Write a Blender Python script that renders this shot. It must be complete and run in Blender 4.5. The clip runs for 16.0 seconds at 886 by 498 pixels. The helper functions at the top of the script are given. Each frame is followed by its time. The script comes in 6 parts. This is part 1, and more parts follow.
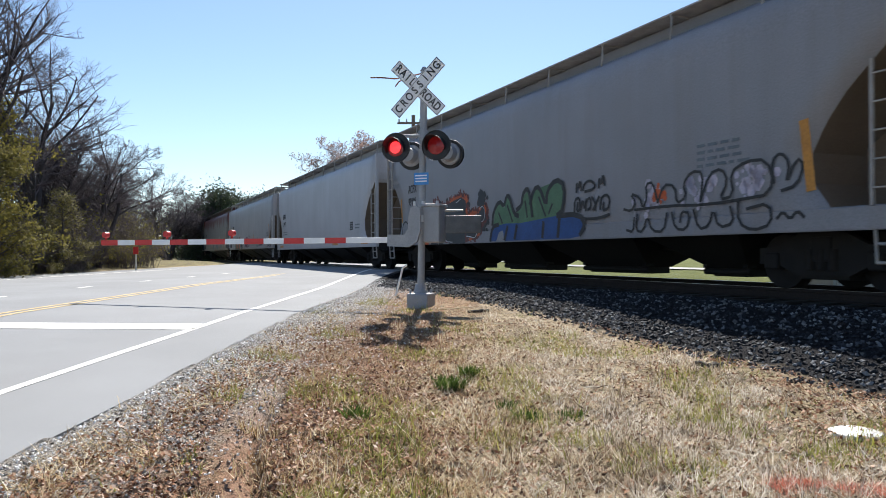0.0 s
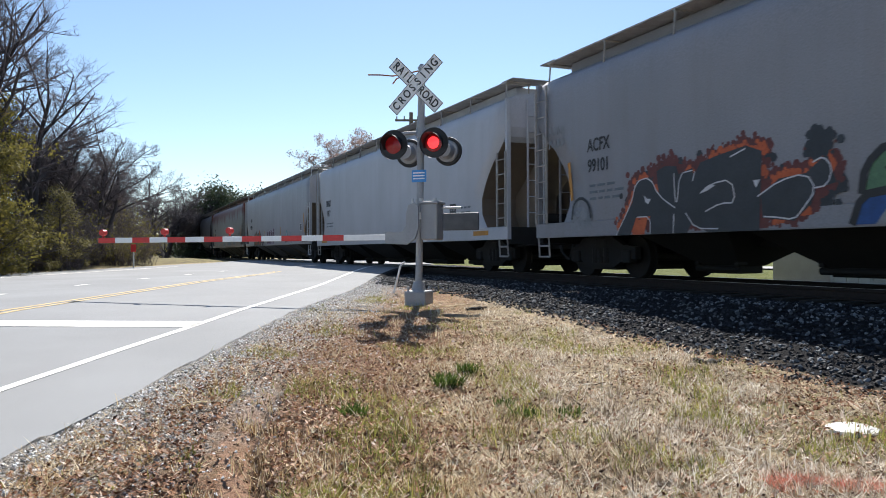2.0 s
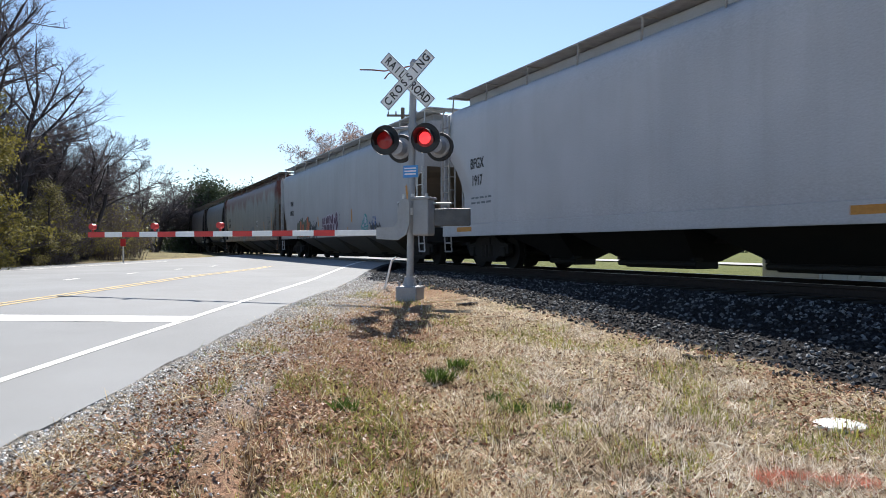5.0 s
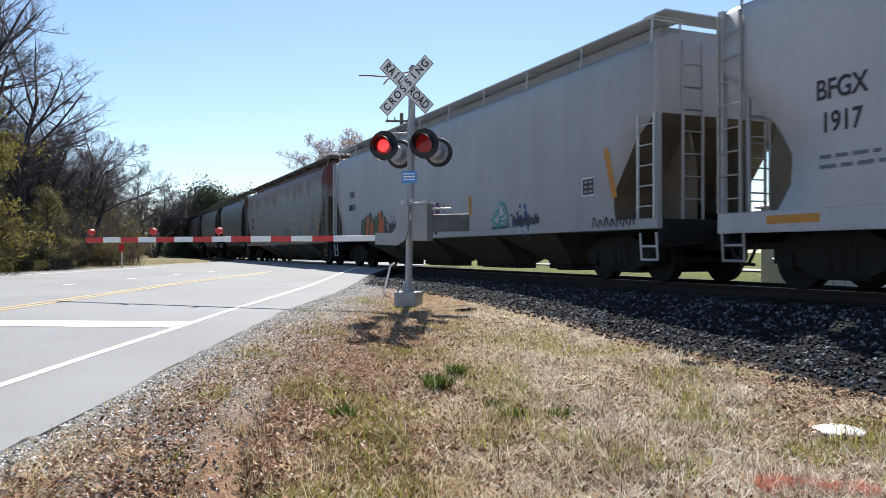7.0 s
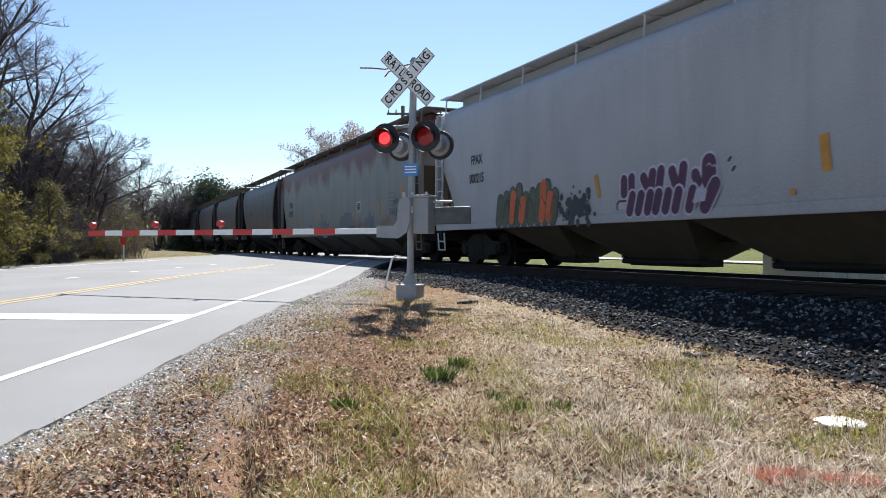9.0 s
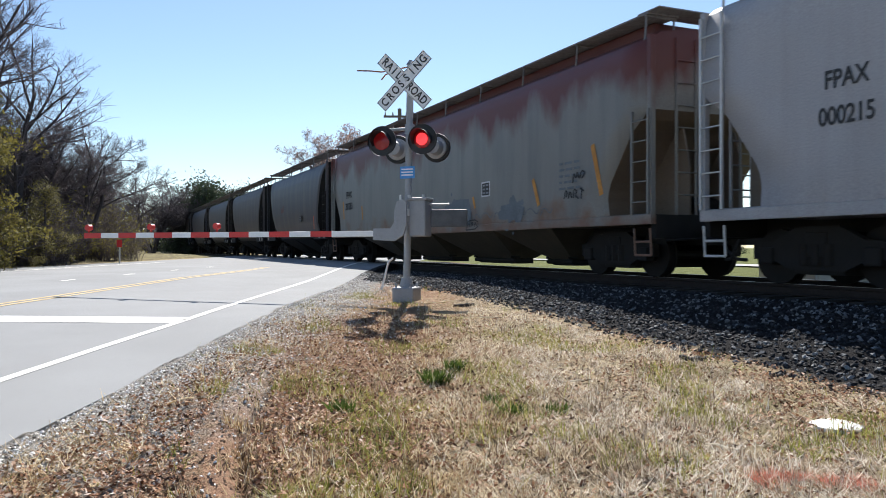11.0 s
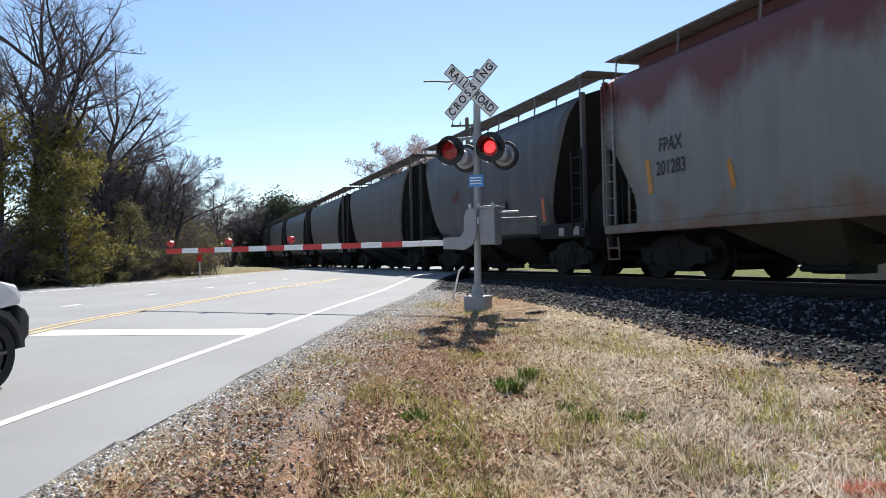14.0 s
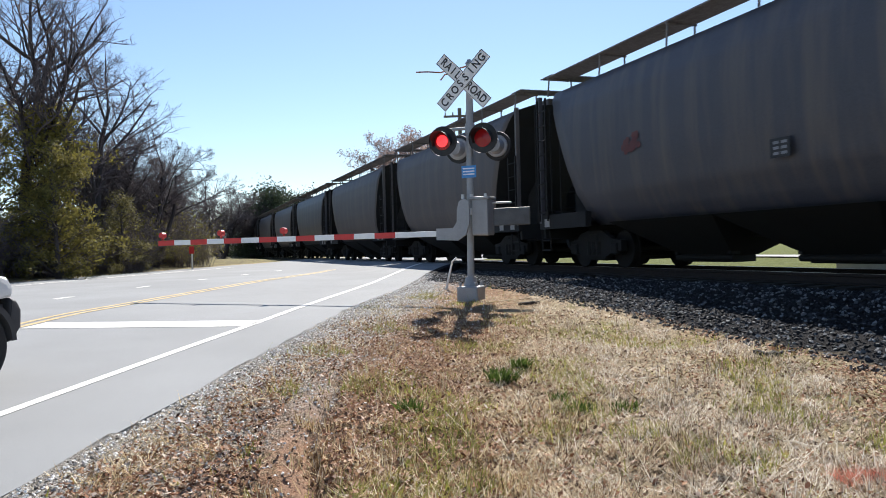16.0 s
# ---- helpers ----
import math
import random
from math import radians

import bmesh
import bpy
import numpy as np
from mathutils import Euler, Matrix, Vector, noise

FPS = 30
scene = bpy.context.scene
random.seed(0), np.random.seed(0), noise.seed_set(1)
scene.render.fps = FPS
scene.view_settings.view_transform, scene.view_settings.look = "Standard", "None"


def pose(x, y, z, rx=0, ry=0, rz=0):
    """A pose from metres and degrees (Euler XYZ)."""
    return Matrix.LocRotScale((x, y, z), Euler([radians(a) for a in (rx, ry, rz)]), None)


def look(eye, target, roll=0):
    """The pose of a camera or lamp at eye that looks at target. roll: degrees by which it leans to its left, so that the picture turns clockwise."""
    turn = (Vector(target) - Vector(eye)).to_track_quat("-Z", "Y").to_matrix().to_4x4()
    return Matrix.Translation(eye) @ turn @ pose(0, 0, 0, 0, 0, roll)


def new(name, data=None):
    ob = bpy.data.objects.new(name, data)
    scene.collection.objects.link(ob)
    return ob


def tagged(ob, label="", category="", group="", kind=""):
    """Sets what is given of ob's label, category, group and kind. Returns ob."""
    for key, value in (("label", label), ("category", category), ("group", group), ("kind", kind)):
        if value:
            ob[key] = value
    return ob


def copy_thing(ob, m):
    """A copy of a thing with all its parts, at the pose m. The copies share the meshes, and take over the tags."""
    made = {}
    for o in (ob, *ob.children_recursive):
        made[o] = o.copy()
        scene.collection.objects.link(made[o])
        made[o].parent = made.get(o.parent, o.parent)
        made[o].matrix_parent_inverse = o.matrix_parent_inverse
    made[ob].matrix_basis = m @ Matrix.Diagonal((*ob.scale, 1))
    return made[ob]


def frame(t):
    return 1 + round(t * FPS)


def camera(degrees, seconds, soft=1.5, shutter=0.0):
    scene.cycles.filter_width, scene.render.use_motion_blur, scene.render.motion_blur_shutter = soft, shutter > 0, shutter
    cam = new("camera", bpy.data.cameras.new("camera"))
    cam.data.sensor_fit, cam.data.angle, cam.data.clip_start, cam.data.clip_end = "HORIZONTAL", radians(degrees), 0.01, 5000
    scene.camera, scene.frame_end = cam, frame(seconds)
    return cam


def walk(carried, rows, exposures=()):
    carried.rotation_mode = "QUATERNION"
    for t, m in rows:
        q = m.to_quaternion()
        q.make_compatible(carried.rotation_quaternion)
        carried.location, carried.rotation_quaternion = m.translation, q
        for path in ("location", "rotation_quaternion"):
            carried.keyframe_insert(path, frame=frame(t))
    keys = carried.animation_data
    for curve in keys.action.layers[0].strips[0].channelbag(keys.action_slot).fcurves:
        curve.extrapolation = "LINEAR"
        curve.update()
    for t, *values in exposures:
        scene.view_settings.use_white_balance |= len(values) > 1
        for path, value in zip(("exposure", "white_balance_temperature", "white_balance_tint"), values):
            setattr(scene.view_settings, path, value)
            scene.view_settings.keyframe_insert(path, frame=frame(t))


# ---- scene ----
# ---- camera ----
EYE = (0.0, 0.0, 1.5)
TURNS = [
    (0.0, 0.00, 0.38, 0.20),
    (0.5, -0.08, 0.23, 0.24),
    (1.0, -0.15, 0.34, 0.24),
    (1.5, -0.05, 0.20, 0.14),
    (2.0, -0.16, 0.18, 0.26),
    (2.5, -0.31, 0.32, 0.30),
    (3.0, -0.34, 0.06, 0.33),
    (3.5, -0.77, -0.22, 0.27),
    (4.0, -0.80, -0.24, 0.12),
    (6.5, -0.87, 0.18, -0.03),
    (7.0, -0.91, 0.26, 0.01),
    (7.5, -1.34, 0.22, -0.34),
    (8.0, -1.28, 0.35, -0.26),
    (8.5, -1.50, 0.32, 0.02),
    (9.0, -0.80, -0.28, 0.08),
    (11.5, -1.08, 0.12, 0.02),
    (12.0, 0.08, 0.67, 0.05),
    (12.5, 2.99, 0.11, 1.02),
    (13.0, 5.28, 0.22, 1.37),
    (13.5, 4.41, 0.15, 1.45),
    (14.0, 4.20, 0.61, 1.30),
    (14.5, 4.42, 0.31, 1.55),
    (15.0, 4.31, 0.29, 1.61),
    (15.5, 4.03, 0.05, 1.50),
    (16.0, 3.68, -0.08, 1.51),
]
cam = camera(60.0, 16.0, soft=0.9, shutter=0.25)
walk(cam, [(t, pose(*EYE, 90 + p, r, y)) for t, y, p, r in TURNS], [(0.0, 0.80, 6260, 10), (16.0, 0.80, 6260, 10)])

# ---- light ----
SUN_UP, SUN_AZ = radians(47), radians(2.5)     # azimuth clockwise from +y
world = bpy.data.worlds.new("sky")
scene.world = world
world.use_nodes = True
wn = world.node_tree
sky = wn.nodes.new("ShaderNodeTexSky")
sky.sky_type, sky.sun_disc = "NISHITA", False
sky.sun_elevation, sky.sun_rotation = SUN_UP, SUN_AZ
sky.air_density, sky.dust_density, sky.ozone_density = 1.0, 0.2, 2.2
wn.nodes["Background"].inputs[1].default_value = 0.083
wn.links.new(sky.outputs[0], wn.nodes["Background"].inputs[0])
sun = new("sun", bpy.data.lights.new("sun", "SUN"))
sun.data.energy, sun.data.angle, sun.data.color = 5.0, radians(0.53), (1.0, 0.93, 0.83)
sun.matrix_world = look((0, 0, 0), (-math.sin(SUN_AZ) * math.cos(SUN_UP), -math.cos(SUN_AZ) * math.cos(SUN_UP), -math.sin(SUN_UP)))

# ---- plan ----
TRACK = radians(22.8)                         # the track runs this far left of +y
N = Vector((math.cos(TRACK), math.sin(TRACK)))
ALONG = Vector((-math.sin(TRACK), math.cos(TRACK)))
RAIL_Z, TRACK_Q = 0.95, 10.35
ROAD = radians(3.8)                           # the road runs this far right of +y


def track_q(x, y):
    return x * N.x + y * N.y


def road_a(x, y):
    """Metres to the right of the road's near edge line."""
    return (x + 3.26) * math.cos(ROAD) - (y - 12.5) * math.sin(ROAD)


def road_xy(a, b):
    return (-3.26 + a * math.cos(ROAD) + b * math.sin(ROAD), 12.5 - a * math.sin(ROAD) + b * math.cos(ROAD))


def smooth(v, lo, hi):
    v = min(1.0, max(0.0, (v - lo) / (hi - lo)))
    return v * v * (3 - 2 * v)


def road_z(x, y):
    z = float(np.interp(y, [-60, 0, 4, 6.65, 12.5, 21, 30, 45, 80, 300], [-0.3, -0.05, 0.1, 0.25, 0.55, 0.7, 0.76, 0.84, 0.8, 0.5]))
    w = smooth(abs(track_q(x, y) - TRACK_Q), 6.0, 1.5)
    return z * (1 - w) + 0.94 * w


def rut_c(x, y):
    """Metres to the right of the wheel rut's middle."""
    return x + 1.02 + 0.2 * (y - 4.4) + 0.09 * math.sin((y - 4.2) * 1.5)


def land_z(x, y):
    a, q = road_a(x, y), track_q(x, y)
    near = road_z(x, y)
    side = float(np.interp(y, [-60, 0, 5, 8, 12, 30, 60, 300], [-0.1, 0.1, 0.22, 0.3, 0.38, 0.45, 0.5, 0.4]))
    w = smooth(a, 3.2, 8.0)
    z = near * (1 - w) + side * w
    if a < -13.5:
        z += 0.15 * smooth(-a, 13.5, 18)
    if a > 1.1 or a < -13.6:
        t = smooth(abs(q - TRACK_Q), 4.6, 1.9)
        z = z * (1 - t) + 0.74 * t
        k = smooth(a, 0.9, 2.2) if a > 0 else 1.0
        z += k * (0.03 * noise.noise((x * 0.7, y * 0.7, 0)) + 0.02 * noise.noise((x * 3.1, y * 3.1, 5))) - 0.015 * (1 - k)
        # wheel ruts beside the road
        if y < 9:
            c = rut_c(x, y) + 0.03 * noise.noise((y * 4, 3, 1))
            k = smooth(y, 9, 6.5)
            z -= k * 0.07 * math.exp(-(c / 0.06) ** 2)
            z += k * 0.025 * math.exp(-((c - 0.16) / 0.08) ** 2)
            z += k * 0.011 * math.exp(-((c + 0.2) / 0.12) ** 4) * math.sin(y * 50)
            z -= k * 0.035 * math.exp(-((c + 0.46) / 0.06) ** 2)
            z -= k * 0.04 * math.exp(-((c + 0.85) / 0.12) ** 2)
            torn = smooth(a, 1.3, 1.9) * smooth(a, 4.4, 3.2)
            z += k * torn * (0.028 * noise.noise((x * 9, y * 9, 2)) + 0.018 * noise.noise((x * 21, y * 21, 4)))
    return z


# ---- materials ----
def mat(name, colour, rough=0.7, metal=0.0, vary=0.25, scale=6.0, bump=0.0, bscale=60.0, colour2=None, stretch=(1, 1, 1), detail=6.0, per=0.0):
    """A surface with patches at `scale`, grain at `bscale` and a bump."""
    m = bpy.data.materials.new(name)
    m.use_nodes = True
    nt = m.node_tree
    b = nt.nodes["Principled BSDF"]
    b.inputs["Roughness"].default_value, b.inputs["Metallic"].default_value = rough, metal
    tc = nt.nodes.new("ShaderNodeTexCoord")
    mp = nt.nodes.new("ShaderNodeMapping")
    mp.inputs["Scale"].default_value = stretch
    nt.links.new(tc.outputs["Object"], mp.inputs[0])
    n1 = nt.nodes.new("ShaderNodeTexNoise")
    n1.inputs["Scale"].default_value, n1.inputs["Detail"].default_value = scale, detail
    nt.links.new(mp.outputs[0], n1.inputs["Vector"])
    n2 = nt.nodes.new("ShaderNodeTexNoise")
    n2.inputs["Scale"].default_value, n2.inputs["Detail"].default_value = bscale, 4
    nt.links.new(mp.outputs[0], n2.inputs["Vector"])
    ramp = nt.nodes.new("ShaderNodeValToRGB")
    ramp.color_ramp.elements[0].position, ramp.color_ramp.elements[1].position = 0.35, 0.68
    c2 = colour2 or tuple(c * (1 - vary) for c in colour)
    ramp.color_ramp.elements[0].color, ramp.color_ramp.elements[1].color = (*c2, 1), (*colour, 1)
    nt.links.new(n1.outputs["Fac"], ramp.inputs[0])
    mix = nt.nodes.new("ShaderNodeMix")
    mix.data_type, mix.blend_type = "RGBA", "OVERLAY"
    mix.inputs[0].default_value = 0.35
    nt.links.new(ramp.outputs[0], mix.inputs["A"])
    nt.links.new(n2.outputs["Fac"], mix.inputs["B"])
    out = mix.outputs["Result"]
    if per:
        info = nt.nodes.new("ShaderNodeObjectInfo")
        geo = nt.nodes.new("ShaderNodeNewGeometry")
        add = nt.nodes.new("ShaderNodeMath")
        add.operation = "ADD"
        nt.links.new(info.outputs["Random"], add.inputs[0])
        nt.links.new(geo.outputs["Random Per Island"], add.inputs[1])
        rng = nt.nodes.new("ShaderNodeMapRange")
        rng.inputs["From Max"].default_value = 2.0
        rng.inputs["To Min"].default_value, rng.inputs["To Max"].default_value = 1 - per, 1 + per
        nt.links.new(add.outputs[0], rng.inputs["Value"])
        hsv = nt.nodes.new("ShaderNodeHueSaturation")
        nt.links.new(rng.outputs[0], hsv.inputs["Value"])
        nt.links.new(out, hsv.inputs["Color"])
        out = hsv.outputs[0]
    nt.links.new(out, b.inputs["Base Color"])
    if bump:
        bp = nt.nodes.new("ShaderNodeBump")
        bp.inputs["Strength"].default_value, bp.inputs["Distance"].default_value = 0.6, bump
        nt.links.new(n2.outputs["Fac"], bp.inputs["Height"])
        nt.links.new(bp.outputs[0], b.inputs["Normal"])
    return m


def pieces(name, stops, rough=0.85, zone=None, patch=1.6, share=0.45):
    """Loose bits, each of its own colour along `stops`, drifting over `patch`; zone: a second list of stops towards +x."""
    m = bpy.data.materials.new(name)
    m.use_nodes = True
    nt = m.node_tree
    L, nn = nt.links.new, nt.nodes.new
    b = nt.nodes["Principled BSDF"]
    b.inputs["Roughness"].default_value, b.inputs["Specular IOR Level"].default_value = rough, 0.25
    tc, geo = nn("ShaderNodeTexCoord"), nn("ShaderNodeNewGeometry")
    n = nn("ShaderNodeTexNoise")
    n.inputs["Scale"].default_value, n.inputs["Detail"].default_value = patch, 5
    L(tc.outputs["Object"], n.inputs["Vector"])
    f = nn("ShaderNodeMix")
    f.inputs[0].default_value = share
    L(geo.outputs["Random Per Island"], f.inputs["A"])
    L(n.outputs["Fac"], f.inputs["B"])

    def ramp(st):
        r = nn("ShaderNodeValToRGB")
        while len(r.color_ramp.elements) < len(st):
            r.color_ramp.elements.new(0.5)
        for e, (p, c) in zip(r.color_ramp.elements, st):
            e.position, e.color = p, (*c, 1)
        L(f.outputs["Result"], r.inputs[0])
        return r.outputs[0]
    out = ramp(stops)
    if zone:
        sp = nn("ShaderNodeSeparateXYZ")
        L(tc.outputs["Object"], sp.inputs[0])
        ad = nn("ShaderNodeMath")
        ad.operation, ad.inputs[1].default_value = "MULTIPLY_ADD", 2.4
        L(n.outputs["Fac"], ad.inputs[0])
        L(sp.outputs["X"], ad.inputs[2])
        mr = nn("ShaderNodeMapRange")
        mr.inputs["From Min"].default_value, mr.inputs["From Max"].default_value = 1.1, 2.3
        L(ad.outputs[0], mr.inputs["Value"])
        mx = nn("ShaderNodeMix")
        mx.data_type = "RGBA"
        L(mr.outputs[0], mx.inputs[0])
        L(out, mx.inputs["A"])
        L(ramp(zone), mx.inputs["B"])
        out = mx.outputs["Result"]
    L(out, b.inputs["Base Color"])
    return m


def glow(name, colour, strength, base=None):
    m = bpy.data.materials.new(name)
    m.use_nodes = True
    b = m.node_tree.nodes["Principled BSDF"]
    b.inputs["Base Color"].default_value = (*(base or colour), 1)
    b.inputs["Roughness"].default_value = 0.25
    b.inputs["Emission Color"].default_value = (*colour, 1)
    b.inputs["Emission Strength"].default_value = strength
    return m


def paint(name, colour, dirt=(0.16, 0.13, 0.1), amount=0.35, rust=None, rust_z=(3.4, 4.3), rough=0.5, foot=None):
    """Weathered car paint: dirt running down, a dusty foot and, where given, rust below the roof."""
    m = mat(name, colour, rough, 0.0, 0.12, 0.6, 0.002, 40)
    nt = m.node_tree
    b = nt.nodes["Principled BSDF"]
    src = b.inputs["Base Color"].links[0].from_socket
    tc = nt.nodes.new("ShaderNodeTexCoord")
    mp = nt.nodes.new("ShaderNodeMapping")
    mp.inputs["Scale"].default_value = (1.6, 1.0, 0.16)
    nt.links.new(tc.outputs["Object"], mp.inputs[0])
    ns = nt.nodes.new("ShaderNodeTexNoise")
    ns.inputs["Scale"].default_value, ns.inputs["Detail"].default_value = 2.2, 8
    nt.links.new(mp.outputs[0], ns.inputs["Vector"])
    r = nt.nodes.new("ShaderNodeMapRange")
    r.inputs["From Min"].default_value, r.inputs["From Max"].default_value, r.inputs["To Max"].default_value = 0.45, 0.8, amount
    nt.links.new(ns.outputs["Fac"], r.inputs["Value"])
    mx = nt.nodes.new("ShaderNodeMix")
    mx.data_type = "RGBA"
    mx.inputs["B"].default_value = (*dirt, 1)
    nt.links.new(r.outputs[0], mx.inputs[0])
    nt.links.new(src, mx.inputs["A"])
    out = mx.outputs["Result"]
    if foot:      # rust creeping up from the sill
        sp = nt.nodes.new("ShaderNodeSeparateXYZ")
        nt.links.new(tc.outputs["Object"], sp.inputs[0])
        nf = nt.nodes.new("ShaderNodeTexNoise")
        nf.inputs["Scale"].default_value, nf.inputs["Detail"].default_value = 1.7, 8
        nt.links.new(tc.outputs["Object"], nf.inputs["Vector"])
        md = nt.nodes.new("ShaderNodeMath")
        md.operation, md.inputs[1].default_value = "MULTIPLY_ADD", -2.2
        nt.links.new(nf.outputs["Fac"], md.inputs[0])
        nt.links.new(sp.outputs["Z"], md.inputs[2])
        rf = nt.nodes.new("ShaderNodeMapRange")
        for k, v in zip(("From Min", "From Max", "To Min", "To Max"), (0.35, -0.25, 0.0, 0.85)):
            rf.inputs[k].default_value = v
        nt.links.new(md.outputs[0], rf.inputs["Value"])
        mf = nt.nodes.new("ShaderNodeMix")
        mf.data_type = "RGBA"
        mf.inputs["B"].default_value = (*foot, 1)
        nt.links.new(rf.outputs[0], mf.inputs[0])
        nt.links.new(out, mf.inputs["A"])
        out = mf.outputs["Result"]
    if rust:
        sep = nt.nodes.new("ShaderNodeSeparateXYZ")
        nt.links.new(tc.outputs["Object"], sep.inputs[0])
        n3 = nt.nodes.new("ShaderNodeTexNoise")
        n3.inputs["Scale"].default_value, n3.inputs["Detail"].default_value = 1.1, 7
        mp2 = nt.nodes.new("ShaderNodeMapping")
        mp2.inputs["Scale"].default_value = (1.0, 1.0, 0.45)
        nt.links.new(tc.outputs["Object"], mp2.inputs[0])
        nt.links.new(mp2.outputs[0], n3.inputs["Vector"])
        ma = nt.nodes.new("ShaderNodeMath")
        ma.operation, ma.inputs[1].default_value = "MULTIPLY_ADD", 2.4
        nt.links.new(n3.outputs["Fac"], ma.inputs[0])
        nt.links.new(sep.outputs["Z"], ma.inputs[2])
        r2 = nt.nodes.new("ShaderNodeMapRange")
        r2.inputs["From Min"].default_value, r2.inputs["From Max"].default_value = rust_z[0] + 1.2, rust_z[0] + 1.75
        nt.links.new(ma.outputs[0], r2.inputs["Value"])
        m2 = nt.nodes.new("ShaderNodeMix")
        m2.data_type = "RGBA"
        m2.inputs["B"].default_value = (*rust, 1)
        nt.links.new(r2.outputs[0], m2.inputs[0])
        nt.links.new(out, m2.inputs["A"])
        out = m2.outputs["Result"]
    nt.links.new(out, b.inputs["Base Color"])
    return m


M = dict(
    asphalt=mat("asphalt", (0.245, 0.252, 0.258), 0.85, 0, 0.16, 0.5, 0.004, 140),
    white_line=mat("white_line", (0.8, 0.79, 0.75), 0.7, 0, 0.12, 9, 0.002, 90),
    yellow_line=mat("yellow_line", (0.62, 0.46, 0.22), 0.7, 0, 0.45, 9, 0.002, 90),
    steel=mat("steel", (0.32, 0.31, 0.30), 0.35, 1.0, 0.2, 20, 0.001, 100),
    rail_side=mat("rail_side", (0.035, 0.024, 0.02), 0.8, 0.3, 0.3, 20, 0.002, 100),
    tie=mat("tie", (0.03, 0.026, 0.022), 0.9, 0, 0.4, 8, 0.006, 60, stretch=(1, 8, 8), per=0.3),
    # under and wheel: near-black, the shade beneath the cars put into the colour
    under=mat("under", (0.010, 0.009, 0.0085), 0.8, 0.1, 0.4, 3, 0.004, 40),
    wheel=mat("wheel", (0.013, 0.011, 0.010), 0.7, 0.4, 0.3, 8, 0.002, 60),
    galv=mat("galv", (0.55, 0.56, 0.57), 0.5, 0.3, 0.15, 10, 0.001, 80),
    dull_steel=mat("dull_steel", (0.10, 0.105, 0.115), 0.6, 0.2, 0.35, 5, 0.001, 60),
    silver=mat("silver", (0.30, 0.31, 0.33), 0.5, 0.2, 0.12, 6, 0.001, 80),
    black=mat("black", (0.02, 0.02, 0.022), 0.55, 0, 0.2, 10, 0.001, 80),
    white=mat("white", (0.8, 0.8, 0.8), 0.5, 0, 0.08, 12, 0.001, 80),
    red=mat("red", (0.55, 0.03, 0.03), 0.4, 0, 0.12, 12, 0.001, 80),
    blue=mat("blue", (0.05, 0.25, 0.62), 0.4, 0, 0.1, 12, 0.001, 80),
    concrete=mat("concrete", (0.42, 0.41, 0.39), 0.9, 0, 0.25, 9, 0.006, 60),
    bark=mat("bark", (0.08, 0.068, 0.068), 0.9, 0, 0.4, 5, 0.02, 30, stretch=(3, 3, 0.6)),
    twig=mat("twig", (0.13, 0.107, 0.115), 0.9, 0, 0.3, 5, 0, 30),
    bud=mat("bud", (0.42, 0.30, 0.26), 0.8, 0, 0.3, 4, 0, 30, per=0.4),
    needle=mat("needle", (0.26, 0.225, 0.055), 0.75, 0, 0.45, 1.5, 0, 30, per=0.5),
    dark_needle=mat("dark_needle", (0.05, 0.07, 0.035), 0.75, 0, 0.4, 1.5, 0, 30, per=0.5),
    dry=pieces("dry", ((0.22, (0.08, 0.045, 0.02)), (0.38, (0.32, 0.20, 0.09)), (0.52, (0.60, 0.45, 0.24)), (0.66, (0.82, 0.70, 0.46)), (0.82, (0.93, 0.87, 0.72))),
               zone=((0.22, (0.10, 0.07, 0.045)), (0.38, (0.38, 0.29, 0.20)), (0.52, (0.63, 0.53, 0.40)), (0.66, (0.82, 0.74, 0.61)), (0.82, (0.93, 0.89, 0.80)))),
    green=pieces("green", ((0.2, (0.11, 0.12, 0.03)), (0.5, (0.30, 0.31, 0.07)), (0.8, (0.52, 0.47, 0.16)))),
    weed=pieces("weed", ((0.2, (0.03, 0.055, 0.010)), (0.8, (0.13, 0.19, 0.04)))),
    orange=mat("orange", (0.9, 0.36, 0.24), 0.8, 0, 0.3, 9, 0.0, 60),
    beige=mat("beige", (0.38, 0.36, 0.31), 0.6, 0, 0.12, 3, 0.001, 60),
    rubber=mat("rubber", (0.025, 0.025, 0.026), 0.85, 0, 0.2, 10, 0.002, 60),
    car_white=mat("car_white", (0.82, 0.82, 0.82), 0.22, 0, 0.03, 2),
    plastic=mat("plastic", (0.05, 0.05, 0.055), 0.6, 0, 0.2, 8, 0.001, 80),
    alloy=mat("alloy", (0.14, 0.14, 0.15), 0.4, 0.6, 0.15, 8),
    rust=mat("rust", (0.27, 0.11, 0.06), 0.85, 0, 0.4, 5, 0.003, 60),
    tan=mat("tan", (0.36, 0.34, 0.32), 0.7, 0, 0.25, 5, 0.003, 60),
    roof=mat("roof", (0.2, 0.19, 0.19), 0.9, 0, 0.3, 8, 0.01, 30),
    wood=mat("wood", (0.2, 0.16, 0.13), 0.9, 0, 0.3, 4, 0.005, 40, stretch=(4, 4, .5)),
)
